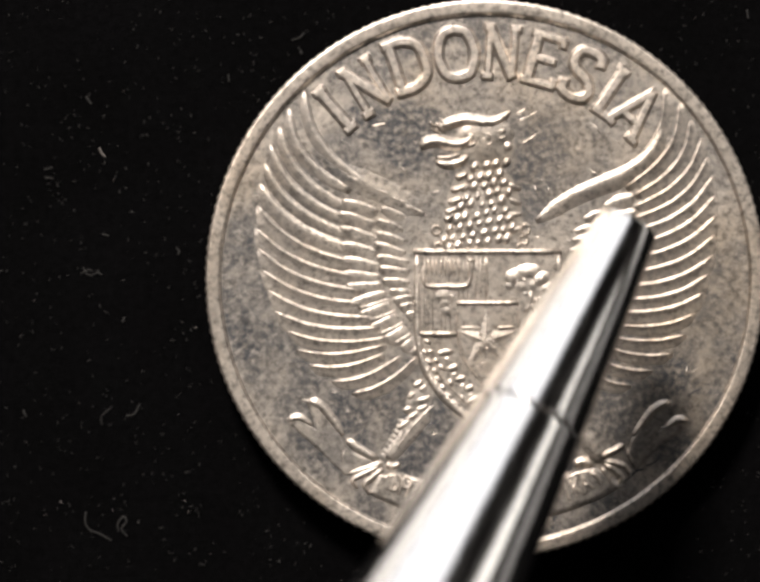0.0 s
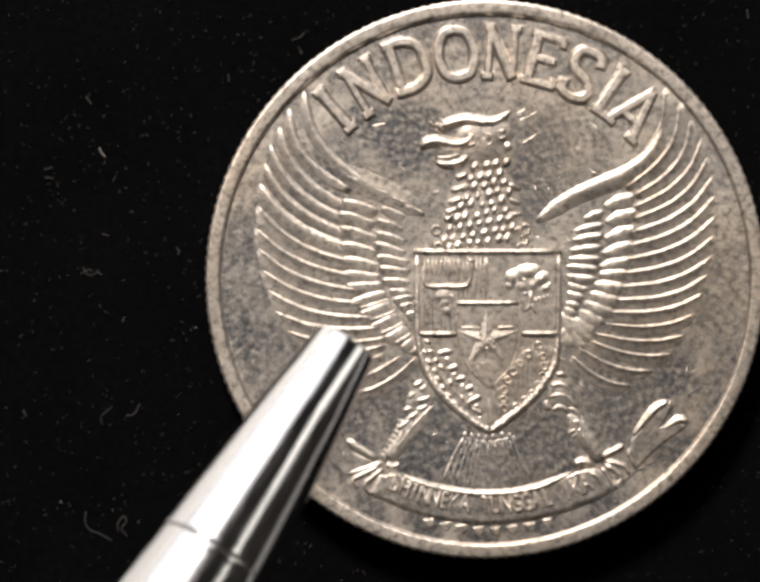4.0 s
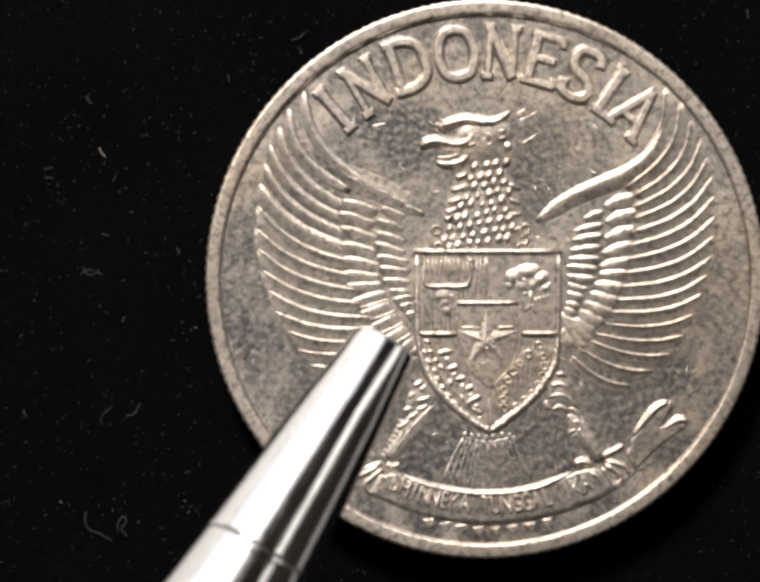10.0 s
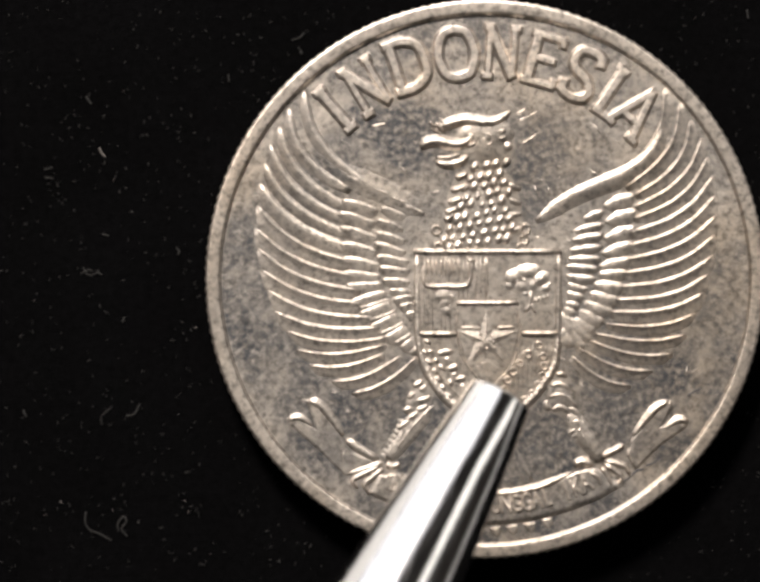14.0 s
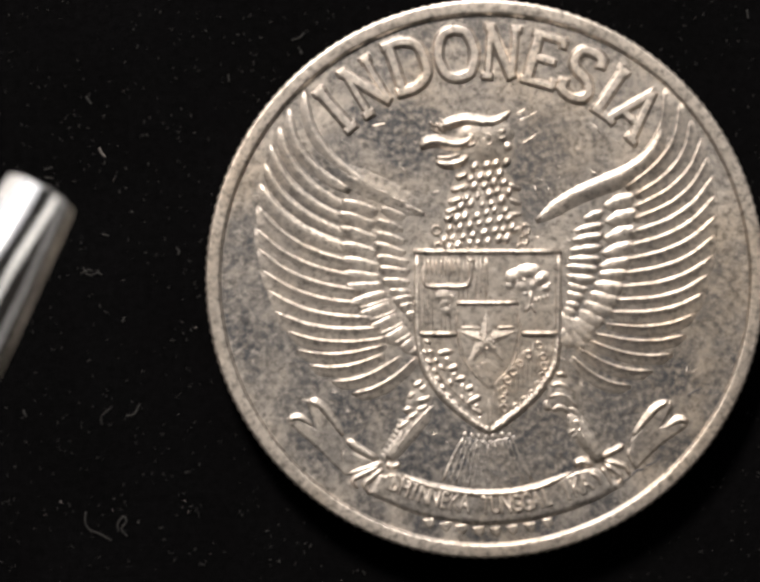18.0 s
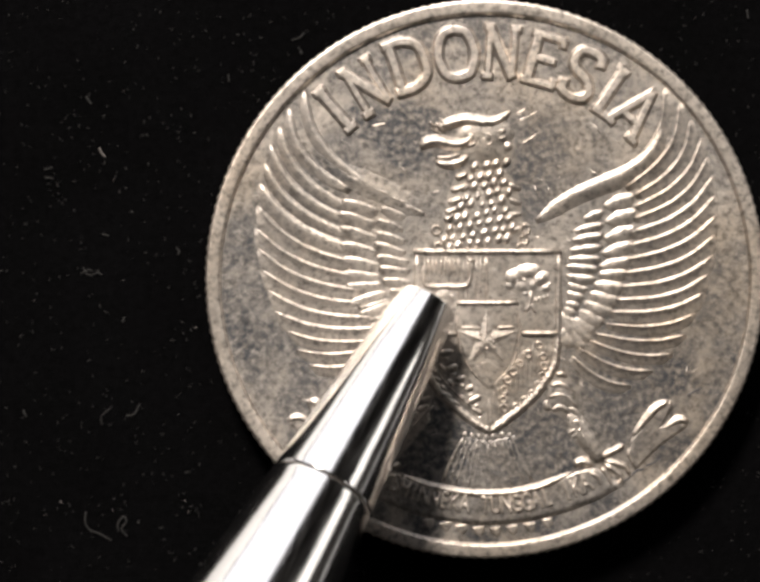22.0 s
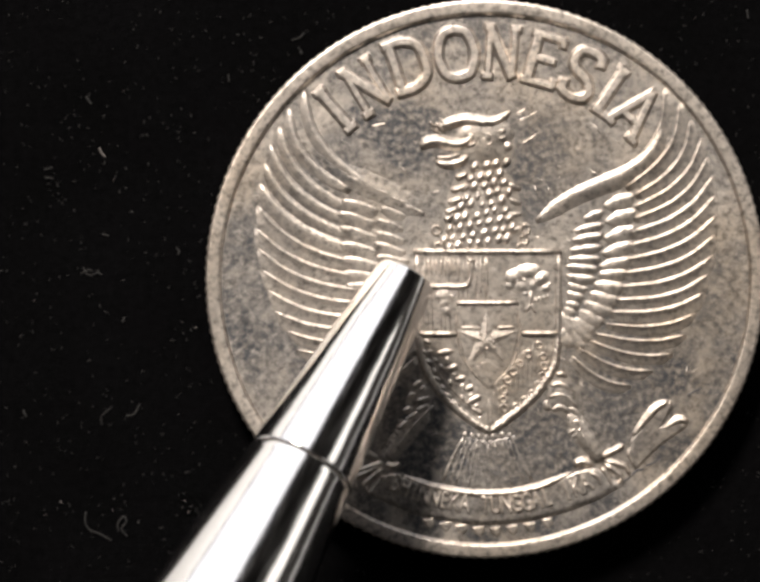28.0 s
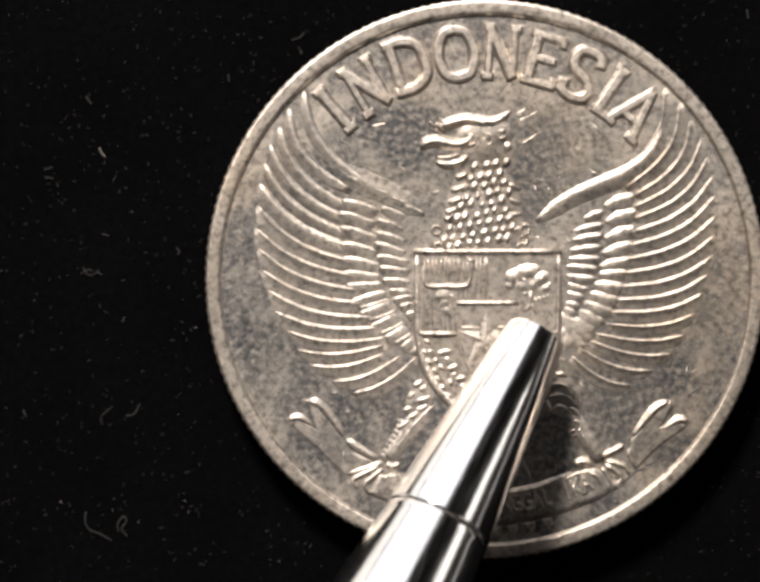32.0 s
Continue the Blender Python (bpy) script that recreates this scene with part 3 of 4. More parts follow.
def shield():
    outline = [(860, 520), (1155, 520), (1152, 700), (1140, 762), (1105, 815), (1060, 855), (1010, 890), (955, 852), (910, 812), (876, 760), (863, 700)]
    base = plate("shield", coin, outline, 0.05, 4, CLEAN, "quartered shield in low relief")
    ridge("border_top", base, [(853, 519), (1158, 519)], 13, 0.18, BLOCK, 8, (0.9, 0.9))
    ridge("border_side", base, [(860, 526), (861, 640), (864, 700), (876, 756), (908, 808), (955, 852), (1010, 891)], (14, 20, 24), 0.135, BLOCK, n=30, taper=(0.5, 0.7))
    ridge("border_side", base, [(1153, 526), (1152, 640), (1150, 700), (1140, 760), (1104, 814), (1060, 854), (1010, 889)], (13, 20, 24), 0.15, ROUND, n=30, taper=(1, 0.7))
    for keys, count, lift in (([(1151, 706), (1140, 760), (1104, 814), (1060, 854), (1016, 886)], 38, 0.172), ([(866, 712), (878, 757), (909, 808), (955, 852), (1004, 887)], 36, 0.152)):
        for q in curve_through(keys, count):
            dome("border_bead", base, q.x + random.uniform(-1.5, 1.5), q.y + random.uniform(-1.5, 1.5), random.uniform(8, 11), random.uniform(6, 8), random.uniform(0, 180), lift * random.uniform(0.9, 1.08))
    ridge("bar", base, [(864, 689), (942, 689)], 13, 0.2, BLOCK, 6, (0.8, 0.8))
    ridge("bar", base, [(1075, 688), (1153, 688)], 13, 0.2, BLOCK, 6, (0.8, 0.8))
    ridge("pale_line", base, [(1004, 526), (1004, 618)], 9, 0.14, n=6)
    for u in range(866, 1003, 9):
        low, top = (686 if u < 935 else 616), 528
        if u % 4 != 2:
            ridge("hatch_line", base, [(u, top), (u, low)], 5, 0.085, n=4, taper=(0.8, 0.8), mat=CLEAN)
    for u in range(882, 950, 9):
        ridge("hatch_line", base, [(u, 533), (u + 1, 572)], 6, 0.15, n=5, mat=RELIEF)
    bull = ridge("bull_horn", base, [(873, 552), (874, 576), (882, 590), (918, 591), (955, 591), (968, 580), (972, 548), (966, 536)], (9, 16, 10), 0.2, n=26)
    dome("bull_head", bull, 918, 611, 34, 30, 0, 0.11, mat=CLEAN, soft=True)
    dome("bull_muzzle", bull, 921, 640, 22, 24, 0, 0.105, mat=CLEAN, soft=True)
    dome("bull_snout", bull, 919, 625, 24, 30, 0, 0.11, mat=CLEAN, soft=True)
    for u, v in ((906, 612), (934, 610)):
        dome("bull_eye", bull, u, v, 7, 4, 10, 0.104, mat=TONED)
    for u, v in ((912, 638), (928, 632)):
        dome("bull_nostril", bull, u, v, 6, 4, -20, 0.098, mat=TONED)
    dome("horn_tip", bull, 971, 538, 8, 6, -20, 0.22)
    tree = ridge("tree_trunk", base, [(1096, 600), (1094, 618), (1091, 632), (1082, 645)], (15, 14, 13), 0.16, n=10)
    ridge("tree_root", tree, [(1094, 622), (1099, 636), (1107, 648)], (11, 11, 7), 0.12, n=6)
    for u, v, a, b, turn, h in ((1092, 584, 46, 36, 0, 0.075), (1061, 570, 24, 18, -20, 0.135), (1088, 560, 32, 18, -6, 0.138), (1052, 590, 14, 13, 0, 0.105), (1076, 592, 20, 15, 10, 0.105), (1117, 575, 22, 15, -35, 0.14), (1100, 588, 13, 16, 0, 0.115), (1127, 595, 15, 11, -15, 0.115), (1086, 606, 16, 9, 0, 0.085), (1058, 607, 12, 8, 0, 0.08)):
        dome("tree_crown", tree, u, v, a, b, turn, h if h > 0.13 else 0.8 * h, mat=RELIEF if h > 0.13 else TONED)
    for u, v, a, b, s in ((1104, 619, 7, 4, -60), (1112, 617, 7, 4, -60), (1121, 614, 7, 4, -60), (1129, 611, 6, 4, -60), (1066, 580, 7, 4, 20), (1100, 571, 7, 4, 60), (1082, 577, 8, 4, -10), (1134, 586, 6, 4, -20)):
        dome("tree_clump", tree, u, v, a, b, s, 0.11)
    inner = plate("inner_shield", base, [(942, 622), (1070, 622), (1070, 700), (1056, 752), (1010, 806), (962, 752), (945, 700)], 0.095, 4, CLEAN)
    ridge("inner_top", inner, [(941, 625), (1069, 625)], 10, 0.2, BLOCK, 8, (0.9, 0.9))
    ridge("inner_bar", inner, [(947, 676), (997, 677)], 10, 0.2, n=6)
    ridge("inner_bar", inner, [(1022, 677), (1066, 674)], 10, 0.2, n=6)
    ridge("inner_side", inner, [(943, 630), (944, 700), (962, 750), (1010, 806)], 8, 0.125, n=16)
    ridge("inner_side", inner, [(1070, 630), (1071, 700), (1057, 750), (1010, 806)], 8, 0.12, n=16)
    plate("inner_field", inner, [(968, 758), (1004, 728), (1044, 758), (1032, 776), (1010, 799), (987, 777)], 0.101, 15, CLEAN)
    c = die(1003, 704, 0.172)
    verts, faces = [c], []
    for i in range(10):
        r = 65 if i % 2 == 0 else 25
        a = i * math.pi / 5
        verts.append(die(1004 + r * 1.12 * math.sin(a), 700 - r * math.cos(a), 0.086))
    faces = [(0, 1 + (i + 1) % 10, 1 + i) for i in range(10)] + [tuple(range(1, 11))]
    star = part("star", mesh_of("star", verts, faces, RELIEF, False), inner, "raised five-pointed star")
    for u, v in ((993, 690), (1004, 684), (1014, 694), (996, 703), (1007, 707), (1018, 706), (990, 714), (1004, 719), (1020, 718), (1000, 697)):
        dome("star_bead", star, u, v, 5.5, 4.5, 0, 0.212)
    # rice and cotton sprays
    spray = ridge("spray_stem", base, [(880, 700), (905, 770), (950, 820), (990, 850)], 6, 0.12, n=12)
    for u, v, w, turn in ((882, 705, 10, 30), (876, 727, 11, 30), (888, 725, 9, 10), (886, 747, 11, 25), (900, 744, 8, 70), (912, 758, 10, 40), (898, 766, 9, 60), (903, 783, 11, 30), (930, 790, 10, 70), (914, 800, 10, 40), (925, 817, 11, 25), (955, 822, 9, 70), (890, 790, 8, 40)):
        dome("rice_grain", spray, u, v, w, w * 0.62, turn, 0.15)
    for (u0, v0), (u1, v1), w in (((900, 730), (936, 724), 20), ((920, 764), (946, 754), 22), ((938, 786), (962, 778), 20), ((958, 806), (978, 796), 20), ((962, 832), (994, 816), 20), ((932, 828), (950, 838), 16), ((972, 842), (996, 856), 15)):
        ridge("cotton_boll", spray, [(u0, v0), ((u0 + u1) / 2, (v0 + v1) / 2 - 3), (u1, v1)], (w * 0.6, w, w * 0.8), 0.15, SHINGLE, 8)
        dome("boll_husk", spray, (u0 + u1) / 2 + 4, (v0 + v1) / 2 + 14, 13, 9, -20, 0.08, soft=True)
    for u in range(1008, 1148, 9):
        ridge("hatch_line", base, [(u, 700 + max(0, 1075 - u) * 1.72), (u, 876 - max(0, u - 1010) * 0.84)], 5, 0.085, n=4, mat=CLEAN)
    for keys, count in (([(1112, 712), (1076, 745), (1052, 775), (1038, 810), (1040, 842)], 8), ([(1120, 735), (1122, 765), (1112, 795), (1090, 820), (1065, 840)], 7)):
        for i, q in enumerate(curve_through(keys, count)):
            ring("chain_link", base, q.x, q.y, 6.5 + (i % 2), 7.5, 0.15)


shield()


def legs_tail_and_ribbon():
    for flip in (1, -1):
        if flip == 1:
            shaft, wide, rise = [(880, 844), (846, 890), (800, 948)], (40, 38, 28), (0.03, 0.055, 0.07)
            strands = [[(852, 797), (864, 789), (872, 786)], [(841, 822), (850, 813), (858, 812)], [(858, 828), (870, 823), (888, 818)], [(832, 848), (842, 843), (852, 841)], [(858, 846), (872, 840), (884, 834)], [(836, 866), (850, 858), (864, 848)], [(822, 884), (836, 872), (850, 862)], [(864, 806), (872, 800), (878, 794)]]
        else:
            shaft, wide, rise = [(1176, 850), (1210, 904), (1242, 950)], (34, 42, 32), (0.03, 0.125, 0.12)
            strands = [[(1146, 772), (1160, 770), (1170, 778)], [(1134, 796), (1150, 791), (1166, 795), (1180, 806)], [(1132, 820), (1150, 813), (1172, 818), (1190, 838)], [(1140, 848), (1152, 837), (1168, 842), (1180, 856)], [(1172, 842), (1186, 846), (1200, 866)], [(1128, 826), (1132, 838), (1138, 846)], [(1180, 872), (1192, 868), (1204, 880)]]
        leg = ridge("leg", coin, shaft, wide, rise, LEAF if flip == -1 else [(-q, z) for q, z in LEAF[::-1]], n=16, taper=(0.35, 0.7), mat=TONED, label="scaled eagle leg with clawed foot")
        for k in strands:
            ridge("thigh_feather", leg, k, (12, 17, 9), (0.085, 0.095, 0.05), SHINGLE, n=10)
        ridge("leg_edge", leg, [(894, 836), (850, 882), (804, 946)] if flip == 1 else [(1202, 874), (1222, 906), (1246, 946)], (9, 10, 8), (0.045, 0.08, 0.085) if flip == 1 else (0.03, 0.075, 0.085), n=14, mat=TONED)
        dome("thigh", leg, *((866, 822, 28, 44, 25, 0.05) if flip == 1 else (1160, 816, 40, 52, -25, 0.065)), mat=TONED, soft=True)
        for i in range(8):
            u, v = (832 - i * 5.4, 874 + i * 10) if flip == 1 else (1184 + i * 6.6, 888 + i * 8.2)
            dome("leg_scale", leg, u, v, 14, 8, 40 * flip, 0.036 if flip == 1 else 0.07, mat=TONED, soft=True)
        for i in range(5):
            u, v = (850 - i * 9, 878 + i * 14) if flip == 1 else (1196 + i * 9, 888 + i * 12)
            dome("leg_scale", leg, u, v, 12, 8, 40 * flip, 0.07 if flip == 1 else 0.128, mat=TONED, soft=True)
        toes = ([(790, 955), (755, 966), (716, 978)], [(788, 960), (755, 975), (728, 990), (738, 1008)], [(790, 965), (768, 985), (752, 1000), (764, 1022)], [(796, 958), (812, 962), (826, 955)]) if flip == 1 else ([(1246, 952), (1272, 956), (1292, 964), (1300, 984)], [(1246, 958), (1268, 970), (1283, 986), (1276, 1000)], [(1240, 964), (1254, 982), (1262, 1004)], [(1216, 972), (1234, 986), (1240, 1004)])
        for k in toes:
            ridge("toe", leg, k, (18, 15, 8), (0.18, 0.16, 0.12), n=10)
    # tail fan
    tail = part("tail", mesh_of("tail", *plate_verts([(955, 895), (1010, 905), (1065, 893), (1100, 1000), (1050, 1016), (1000, 1022), (950, 1014), (910, 998)], 0.02, 16), FIELD, False), coin, "fanned tail feathers in low relief")
    for k in range(15):
        f = k / 14
        bow = math.sin(f * math.pi)
        ridge("tail_feather", tail, [(958 + 98 * f, 898 + 12 * bow), (934 + 140 * f, 948 + 18 * bow), (913 + 186 * f, 994 + 22 * bow)], (6, 9, 8), (0.034 if k in (0, 2, 4) else 0.022) + 0.008 * (k % 2), n=8, mat=TONED)
    for r in range(7):
        for c in range(-4, 5):
            u = 1006 + c * 15 + (r % 2) * 7.5
            if abs(u - 1006) < 58 - 6 * r:
                dome("tail_scale", tail, u + random.uniform(-2, 2), 904 + r * 13 - abs(c) * 2 + random.uniform(-2, 2), 7, 5, random.uniform(50, 110), 0.030, mat=TONED)
    # ribbon with its motto
    top = curve_through([(778, 978), (835, 986), (900, 1007), (1000, 1020), (1100, 1008), (1185, 974), (1232, 964)], 30)
    low = curve_through([(758, 1018), (800, 1038), (880, 1068), (1000, 1084), (1120, 1070), (1215, 1040), (1290, 1000)], 30)
    verts, faces = [], []
    for i, (p, q) in enumerate(zip(top, low)):
        end = 0.3 if i in (0, 29) else 1
        for f, z in ((0, -0.05), (0.02, 0.05), (0.06, 0.084), (0.10, 0.086), (0.4, 0.086), (0.82, 0.086), (0.86, 0.084), (0.98, 0.04), (1.0, 0.0), (1.0, -0.05)):
            e = p.lerp(q, f)
            verts.append(die(e.x, e.y, z * end if z > 0 else z))
    for i in range(29):
        faces += [(i * 10 + j, i * 10 + 10 + j, i * 10 + 10 + (j + 1) % 10, i * 10 + (j + 1) % 10) for j in range(10)]
    faces += [tuple(range(10)), tuple(range(299, 289, -1))]
    ribbon = part("ribbon", mesh_of("ribbon", verts, faces, TONED), coin, "curved ribbon carrying a raised motto")
    ridge("ribbon_edge", ribbon, [(833, 982), (900, 1006), (1000, 1019), (1100, 1008), (1182, 974)], (17, 21, 17), 0.22, n=24)
    ridge("ribbon_curl", ribbon, [(1184, 960), (1202, 952), (1224, 960)], 20, 0.22, n=10)
    ridge("ribbon_curl", ribbon, [(798, 985), (808, 981), (820, 985)], 10, 0.17, n=8)
    motto(ribbon)
    ridge("ribbon_crease", ribbon, [(1294, 926), (1302, 946), (1312, 966)], 6, 0.11, n=6)
    ridge("ribbon_crease", ribbon, [(712, 926), (706, 944), (712, 958)], 6, 0.09, n=6)
    ridge("ribbon_tail", ribbon, [(638, 825), (662, 838), (687, 868), (708, 899)], (22, 24, 16), (0.17, 0.125, 0.095), n=14, mat=CLEAN)
    ridge("ribbon_tail", ribbon, [(714, 907), (745, 929), (780, 950)], 20, 0.13, LEAF, n=10)
    ridge("ribbon_tail", ribbon, [(595, 866), (618, 862), (646, 879)], (16, 20, 10), (0.16, 0.14, 0.08), n=12, mat=CLEAN)
    plate("ribbon_fold", ribbon, [(628, 823), (648, 820), (700, 890), (730, 930), (775, 952), (712, 985), (650, 925), (594, 876), (590, 862), (612, 856), (650, 884), (634, 842)], 0.055, 9, TONED)
    ridge("ribbon_tail", ribbon, [(1380, 828), (1354, 843), (1330, 870), (1306, 900)], (20, 24, 14), (0.17, 0.135, 0.10), n=14, taper=(0.5, 0.6), mat=CLEAN)
    ridge("ribbon_tail", ribbon, [(1288, 917), (1268, 928), (1240, 942)], 15, 0.2, n=10)
    ridge("ribbon_tail", ribbon, [(1420, 869), (1398, 868), (1372, 884)], (18, 24, 12), (0.17, 0.14, 0.09), n=12, mat=CLEAN)
    plate("ribbon_fold", ribbon, [(1335, 860), (1368, 827), (1386, 824), (1390, 840), (1366, 878), (1398, 864), (1424, 866), (1420, 880), (1360, 925), (1310, 972), (1290, 940), (1300, 905)], 0.07, 8, TONED)
    for u, v in ((884, 1080), (918, 1087), (951, 1092), (987, 1096), (1022, 1096), (1056, 1093), (1092, 1088), (1128, 1079)):
        vs, fs = plate_verts([(u - 14, v - 9), (u + 13, v - 13), (u + 14, v + 3), (u + 4, v + 13), (u - 7, v + 7)], 0.05, 6)
        part("tail_tip", mesh_of("tail_tip", vs, fs, CLEAN, False), tail)


def motto(ribbon):
    text = "BHINNEKA TUNGGAL IKA"
    scale = 50 * U
    for i, ch in enumerate(text):
        if ch == " ":
            continue
        data = bpy.data.curves.new("motto_letter", "FONT")
        data.body, data.size, data.extrude, data.bevel_depth, data.bevel_resolution, data.align_x = ch, 1.0, 0.012, 0.034, 1, "CENTER"
        ob = new("motto_letter", data)
        me = bpy.data.meshes.new_from_object(ob.evaluated_get(bpy.context.evaluated_depsgraph_get()))
        bpy.data.objects.remove(ob)
        a = radians((i - 9.5) * 2.72)
        u, v = 1012 + 466 * math.sin(a), 592 + 466 * math.cos(a)
        p = die(u, v, 0.088)
        me.transform(Matrix.Translation(p) @ Matrix.Rotation(a, 4, "Z") @ Matrix.Diagonal((scale * 0.66, scale, scale * 1.8, 1)))
        me.materials.clear()
        me.materials.append(RELIEF)
        part("motto_letter", me, ribbon, f"small raised letter {ch}")


legs_tail_and_ribbon()


# ---- the pen ----
R_TIP, R_SEAM, L_SEAM = 1.60e-3, 2.78e-3, 11.75e-3


def chrome_pen():
    base = tagged(new("pen"), "polished chrome pen with a blunt tapered tip", "pen")

    def lathe(name, prof, mat, label=""):
        return part(name, turned([(r * 1e-3, z * 1e-3) for r, z in prof], 64, name, mat), base, label)
    rt, rs, ls = R_TIP * 1e3, R_SEAM * 1e3, L_SEAM * 1e3
    cone = lathe("tip_cone", [(0, 0.9), (0.62, 0.9), (0.66, 0.10), (0.80, 0.0), (rt - 0.12, 0.0), (rt - 0.035, 0.035), (rt, 0.12), (rt + (rs - rt) * 0.35, ls * 0.33), (rt + (rs - rt) * 0.68, ls * 0.66), (rs - 0.04, ls - 0.35), (rs - 0.02, ls - 0.14), (rs - 0.01, ls - 0.08), (rs - 0.04, ls - 0.03), (rs - 0.08, ls - 0.01), (rs - 0.3, ls), (0, ls)], CHROME, "tapered chrome tip")
    part("point_hole", turned([(r * 1e-3, z * 1e-3) for r, z in [(0, 0.5), (0.3, 0.5), (0.64, 0.45), (0.64, 0.3), (0, 0.3)]], 32, "point_hole", GAP), cone)
    lathe("seam", [(0, ls - 0.05), (rs - 0.13, ls - 0.05), (rs - 0.13, ls + 0.16), (0, ls + 0.16)], GAP, "thin dark joint")
    lathe("barrel", [(0, ls + 0.1), (rs - 0.3, ls + 0.07), (rs - 0.07, ls + 0.075), (rs - 0.03, ls + 0.09), (rs - 0.01, ls + 0.13), (rs - 0.01, ls + 0.26), (rs + 0.02, ls + 0.6), (rs + 0.42, ls + 4.5), (rs + 0.84, ls + 9), (rs + 1.2, ls + 14), (rs + 1.5, ls + 20), (rs + 1.8, ls + 32), (rs + 1.9, ls + 50), (rs + 1.9, ls + 108), (rs + 1.5, ls + 112), (0, ls + 113)], CHROME, "smooth chrome barrel")
    return base


pen = chrome_pen()


def pen_pose(u, v, h, lean, tilt):
    """The tip seen at (u, v) of the drawing at h mm over the field; the barrel leans off downwards by lean and rises by tilt degrees."""
    z = FACE + h * 1e-3
    s = (EYE.z - z) / DIST
    tip = Vector((EYE.x + (u - MU) * U * s, EYE.y + (MV - v) * U * s, z))
    az, want = radians(lean), radians(lean)
    for _ in range(6):
        axis = Vector((-math.sin(az) * math.cos(radians(tilt)), -math.cos(az) * math.cos(radians(tilt)), math.sin(radians(tilt))))
        far = tip + axis * L_SEAM
        k = DIST / (EYE.z - far.z)
        du, dv = (far.x - EYE.x) * k / U + MU - u, (EYE.y - far.y) * k / U + MV - v
        az += want - math.atan2(-du, dv)
    side = axis.cross(Vector((0, 0, 1))).normalized()
    m = Matrix((side, axis.cross(side), axis)).transposed().to_4x4()
    m.translation = tip
    return m


def lint():
    """Fibres and specks of dust on the cloth."""
    rng = random.Random(7)

    def strand(keys, width):
        pts = curve_through(keys, max(4, 4 * len(keys)))
        verts, faces = [], []
        for i, q in enumerate(pts):
            d = (pts[min(i + 1, len(pts) - 1)] - pts[max(i - 1, 0)]).normalized()
            n = Vector((-d.y, d.x, 0))
            for s, z in ((-1, 0.4), (0, 1.6), (1, 0.4), (0, -0.4)):
                e = q + n * (s * width / 2)
                verts.append(((e.x - CU) * U, (CV - e.y) * U, z * width / 2 * U + 1e-5))
        for i in range(len(pts) - 1):
            faces += [(i * 4 + j, i * 4 + (j + 1) % 4, i * 4 + 4 + (j + 1) % 4, i * 4 + 4 + j) for j in range(4)]
        faces += [(3, 2, 1, 0), tuple(len(pts) * 4 - 4 + j for j in range(4))]
        return verts, faces

    named = [([(160, 566), (176, 556), (186, 560)], 2.5, DULL_LINT), ([(172, 1060), (170, 1082), (180, 1098), (198, 1105), (225, 1120)], 3, DULL_LINT), ([(240, 1102), (238, 1085), (250, 1070), (256, 1080), (246, 1096), (258, 1112)], 3, DULL_LINT),
             ([(255, 860), (272, 857), (284, 836)], 3, DULL_LINT), ([(200, 302), (204, 312), (212, 322)], 4, LINT), ([(172, 196), (183, 212)], 4, DULL_LINT), ([(205, 880), (204, 862), (216, 850), (226, 842)], 2, DULL_LINT),
             ([(165, 552), (180, 568), (196, 562), (205, 567)], 2.5, DULL_LINT), ([(42, 848), (44, 856), (48, 862)], 4, DULL_LINT), ([(360, 510), (366, 518), (362, 526)], 3, DULL_LINT), ([(86, 364), (104, 366)], 3, DULL_LINT),
             ([(84, 348), (102, 343)], 3, DULL_LINT), ([(204, 482), (220, 486)], 3, DULL_LINT), ([(248, 666), (252, 655)], 4, DULL_LINT), ([(618, 100), (621, 107)], 5, DULL_LINT), ([(468, 150), (470, 165)], 3, DULL_LINT), ([(600, 78), (618, 72), (626, 62)], 3, DULL_LINT), ([(1548, 15), (1551, 34)], 4, DULL_LINT)]
    for keys, w, mat in named:
        tagged(new("lint_fibre", mesh_of("lint_fibre", *strand(keys, w), mat)), "curled pale lint fibre lying on black velvet", "lint", "lint on the cloth")
    for mat, count, big in ((DULL_LINT, 1700, 2.2), (LINT, 36, 1.8)):
        pieces = []
        for _ in range(count):
            u, v = rng.uniform(-60, 1640), rng.uniform(-60, 1270)
            if math.hypot(u - CU, v - CV) < 585:
                continue
            a, r = rng.uniform(0, math.tau), rng.uniform(1.0, 3.6) * rng.uniform(0.5, 1.4)
            b = a + rng.uniform(-0.9, 0.9)
            pieces.append(strand([(u, v), (u + r * math.cos(a), v + r * math.sin(a)), (u + r * (math.cos(a) + math.cos(b)), v + r * (math.sin(a) + math.sin(b)))], rng.uniform(0.9, big)))
        tagged(new("dust", mesh_of("dust", *joined(pieces), mat)), "fine pale dust specks scattered over black velvet", "dust", kind="stuff")


lint()
reeds()


def motions():
    rows = [(t, pen_pose(u, v, h, lean, tilt)) for t, u, v, h, lean, tilt in PEN]
    walk(pen, rows)


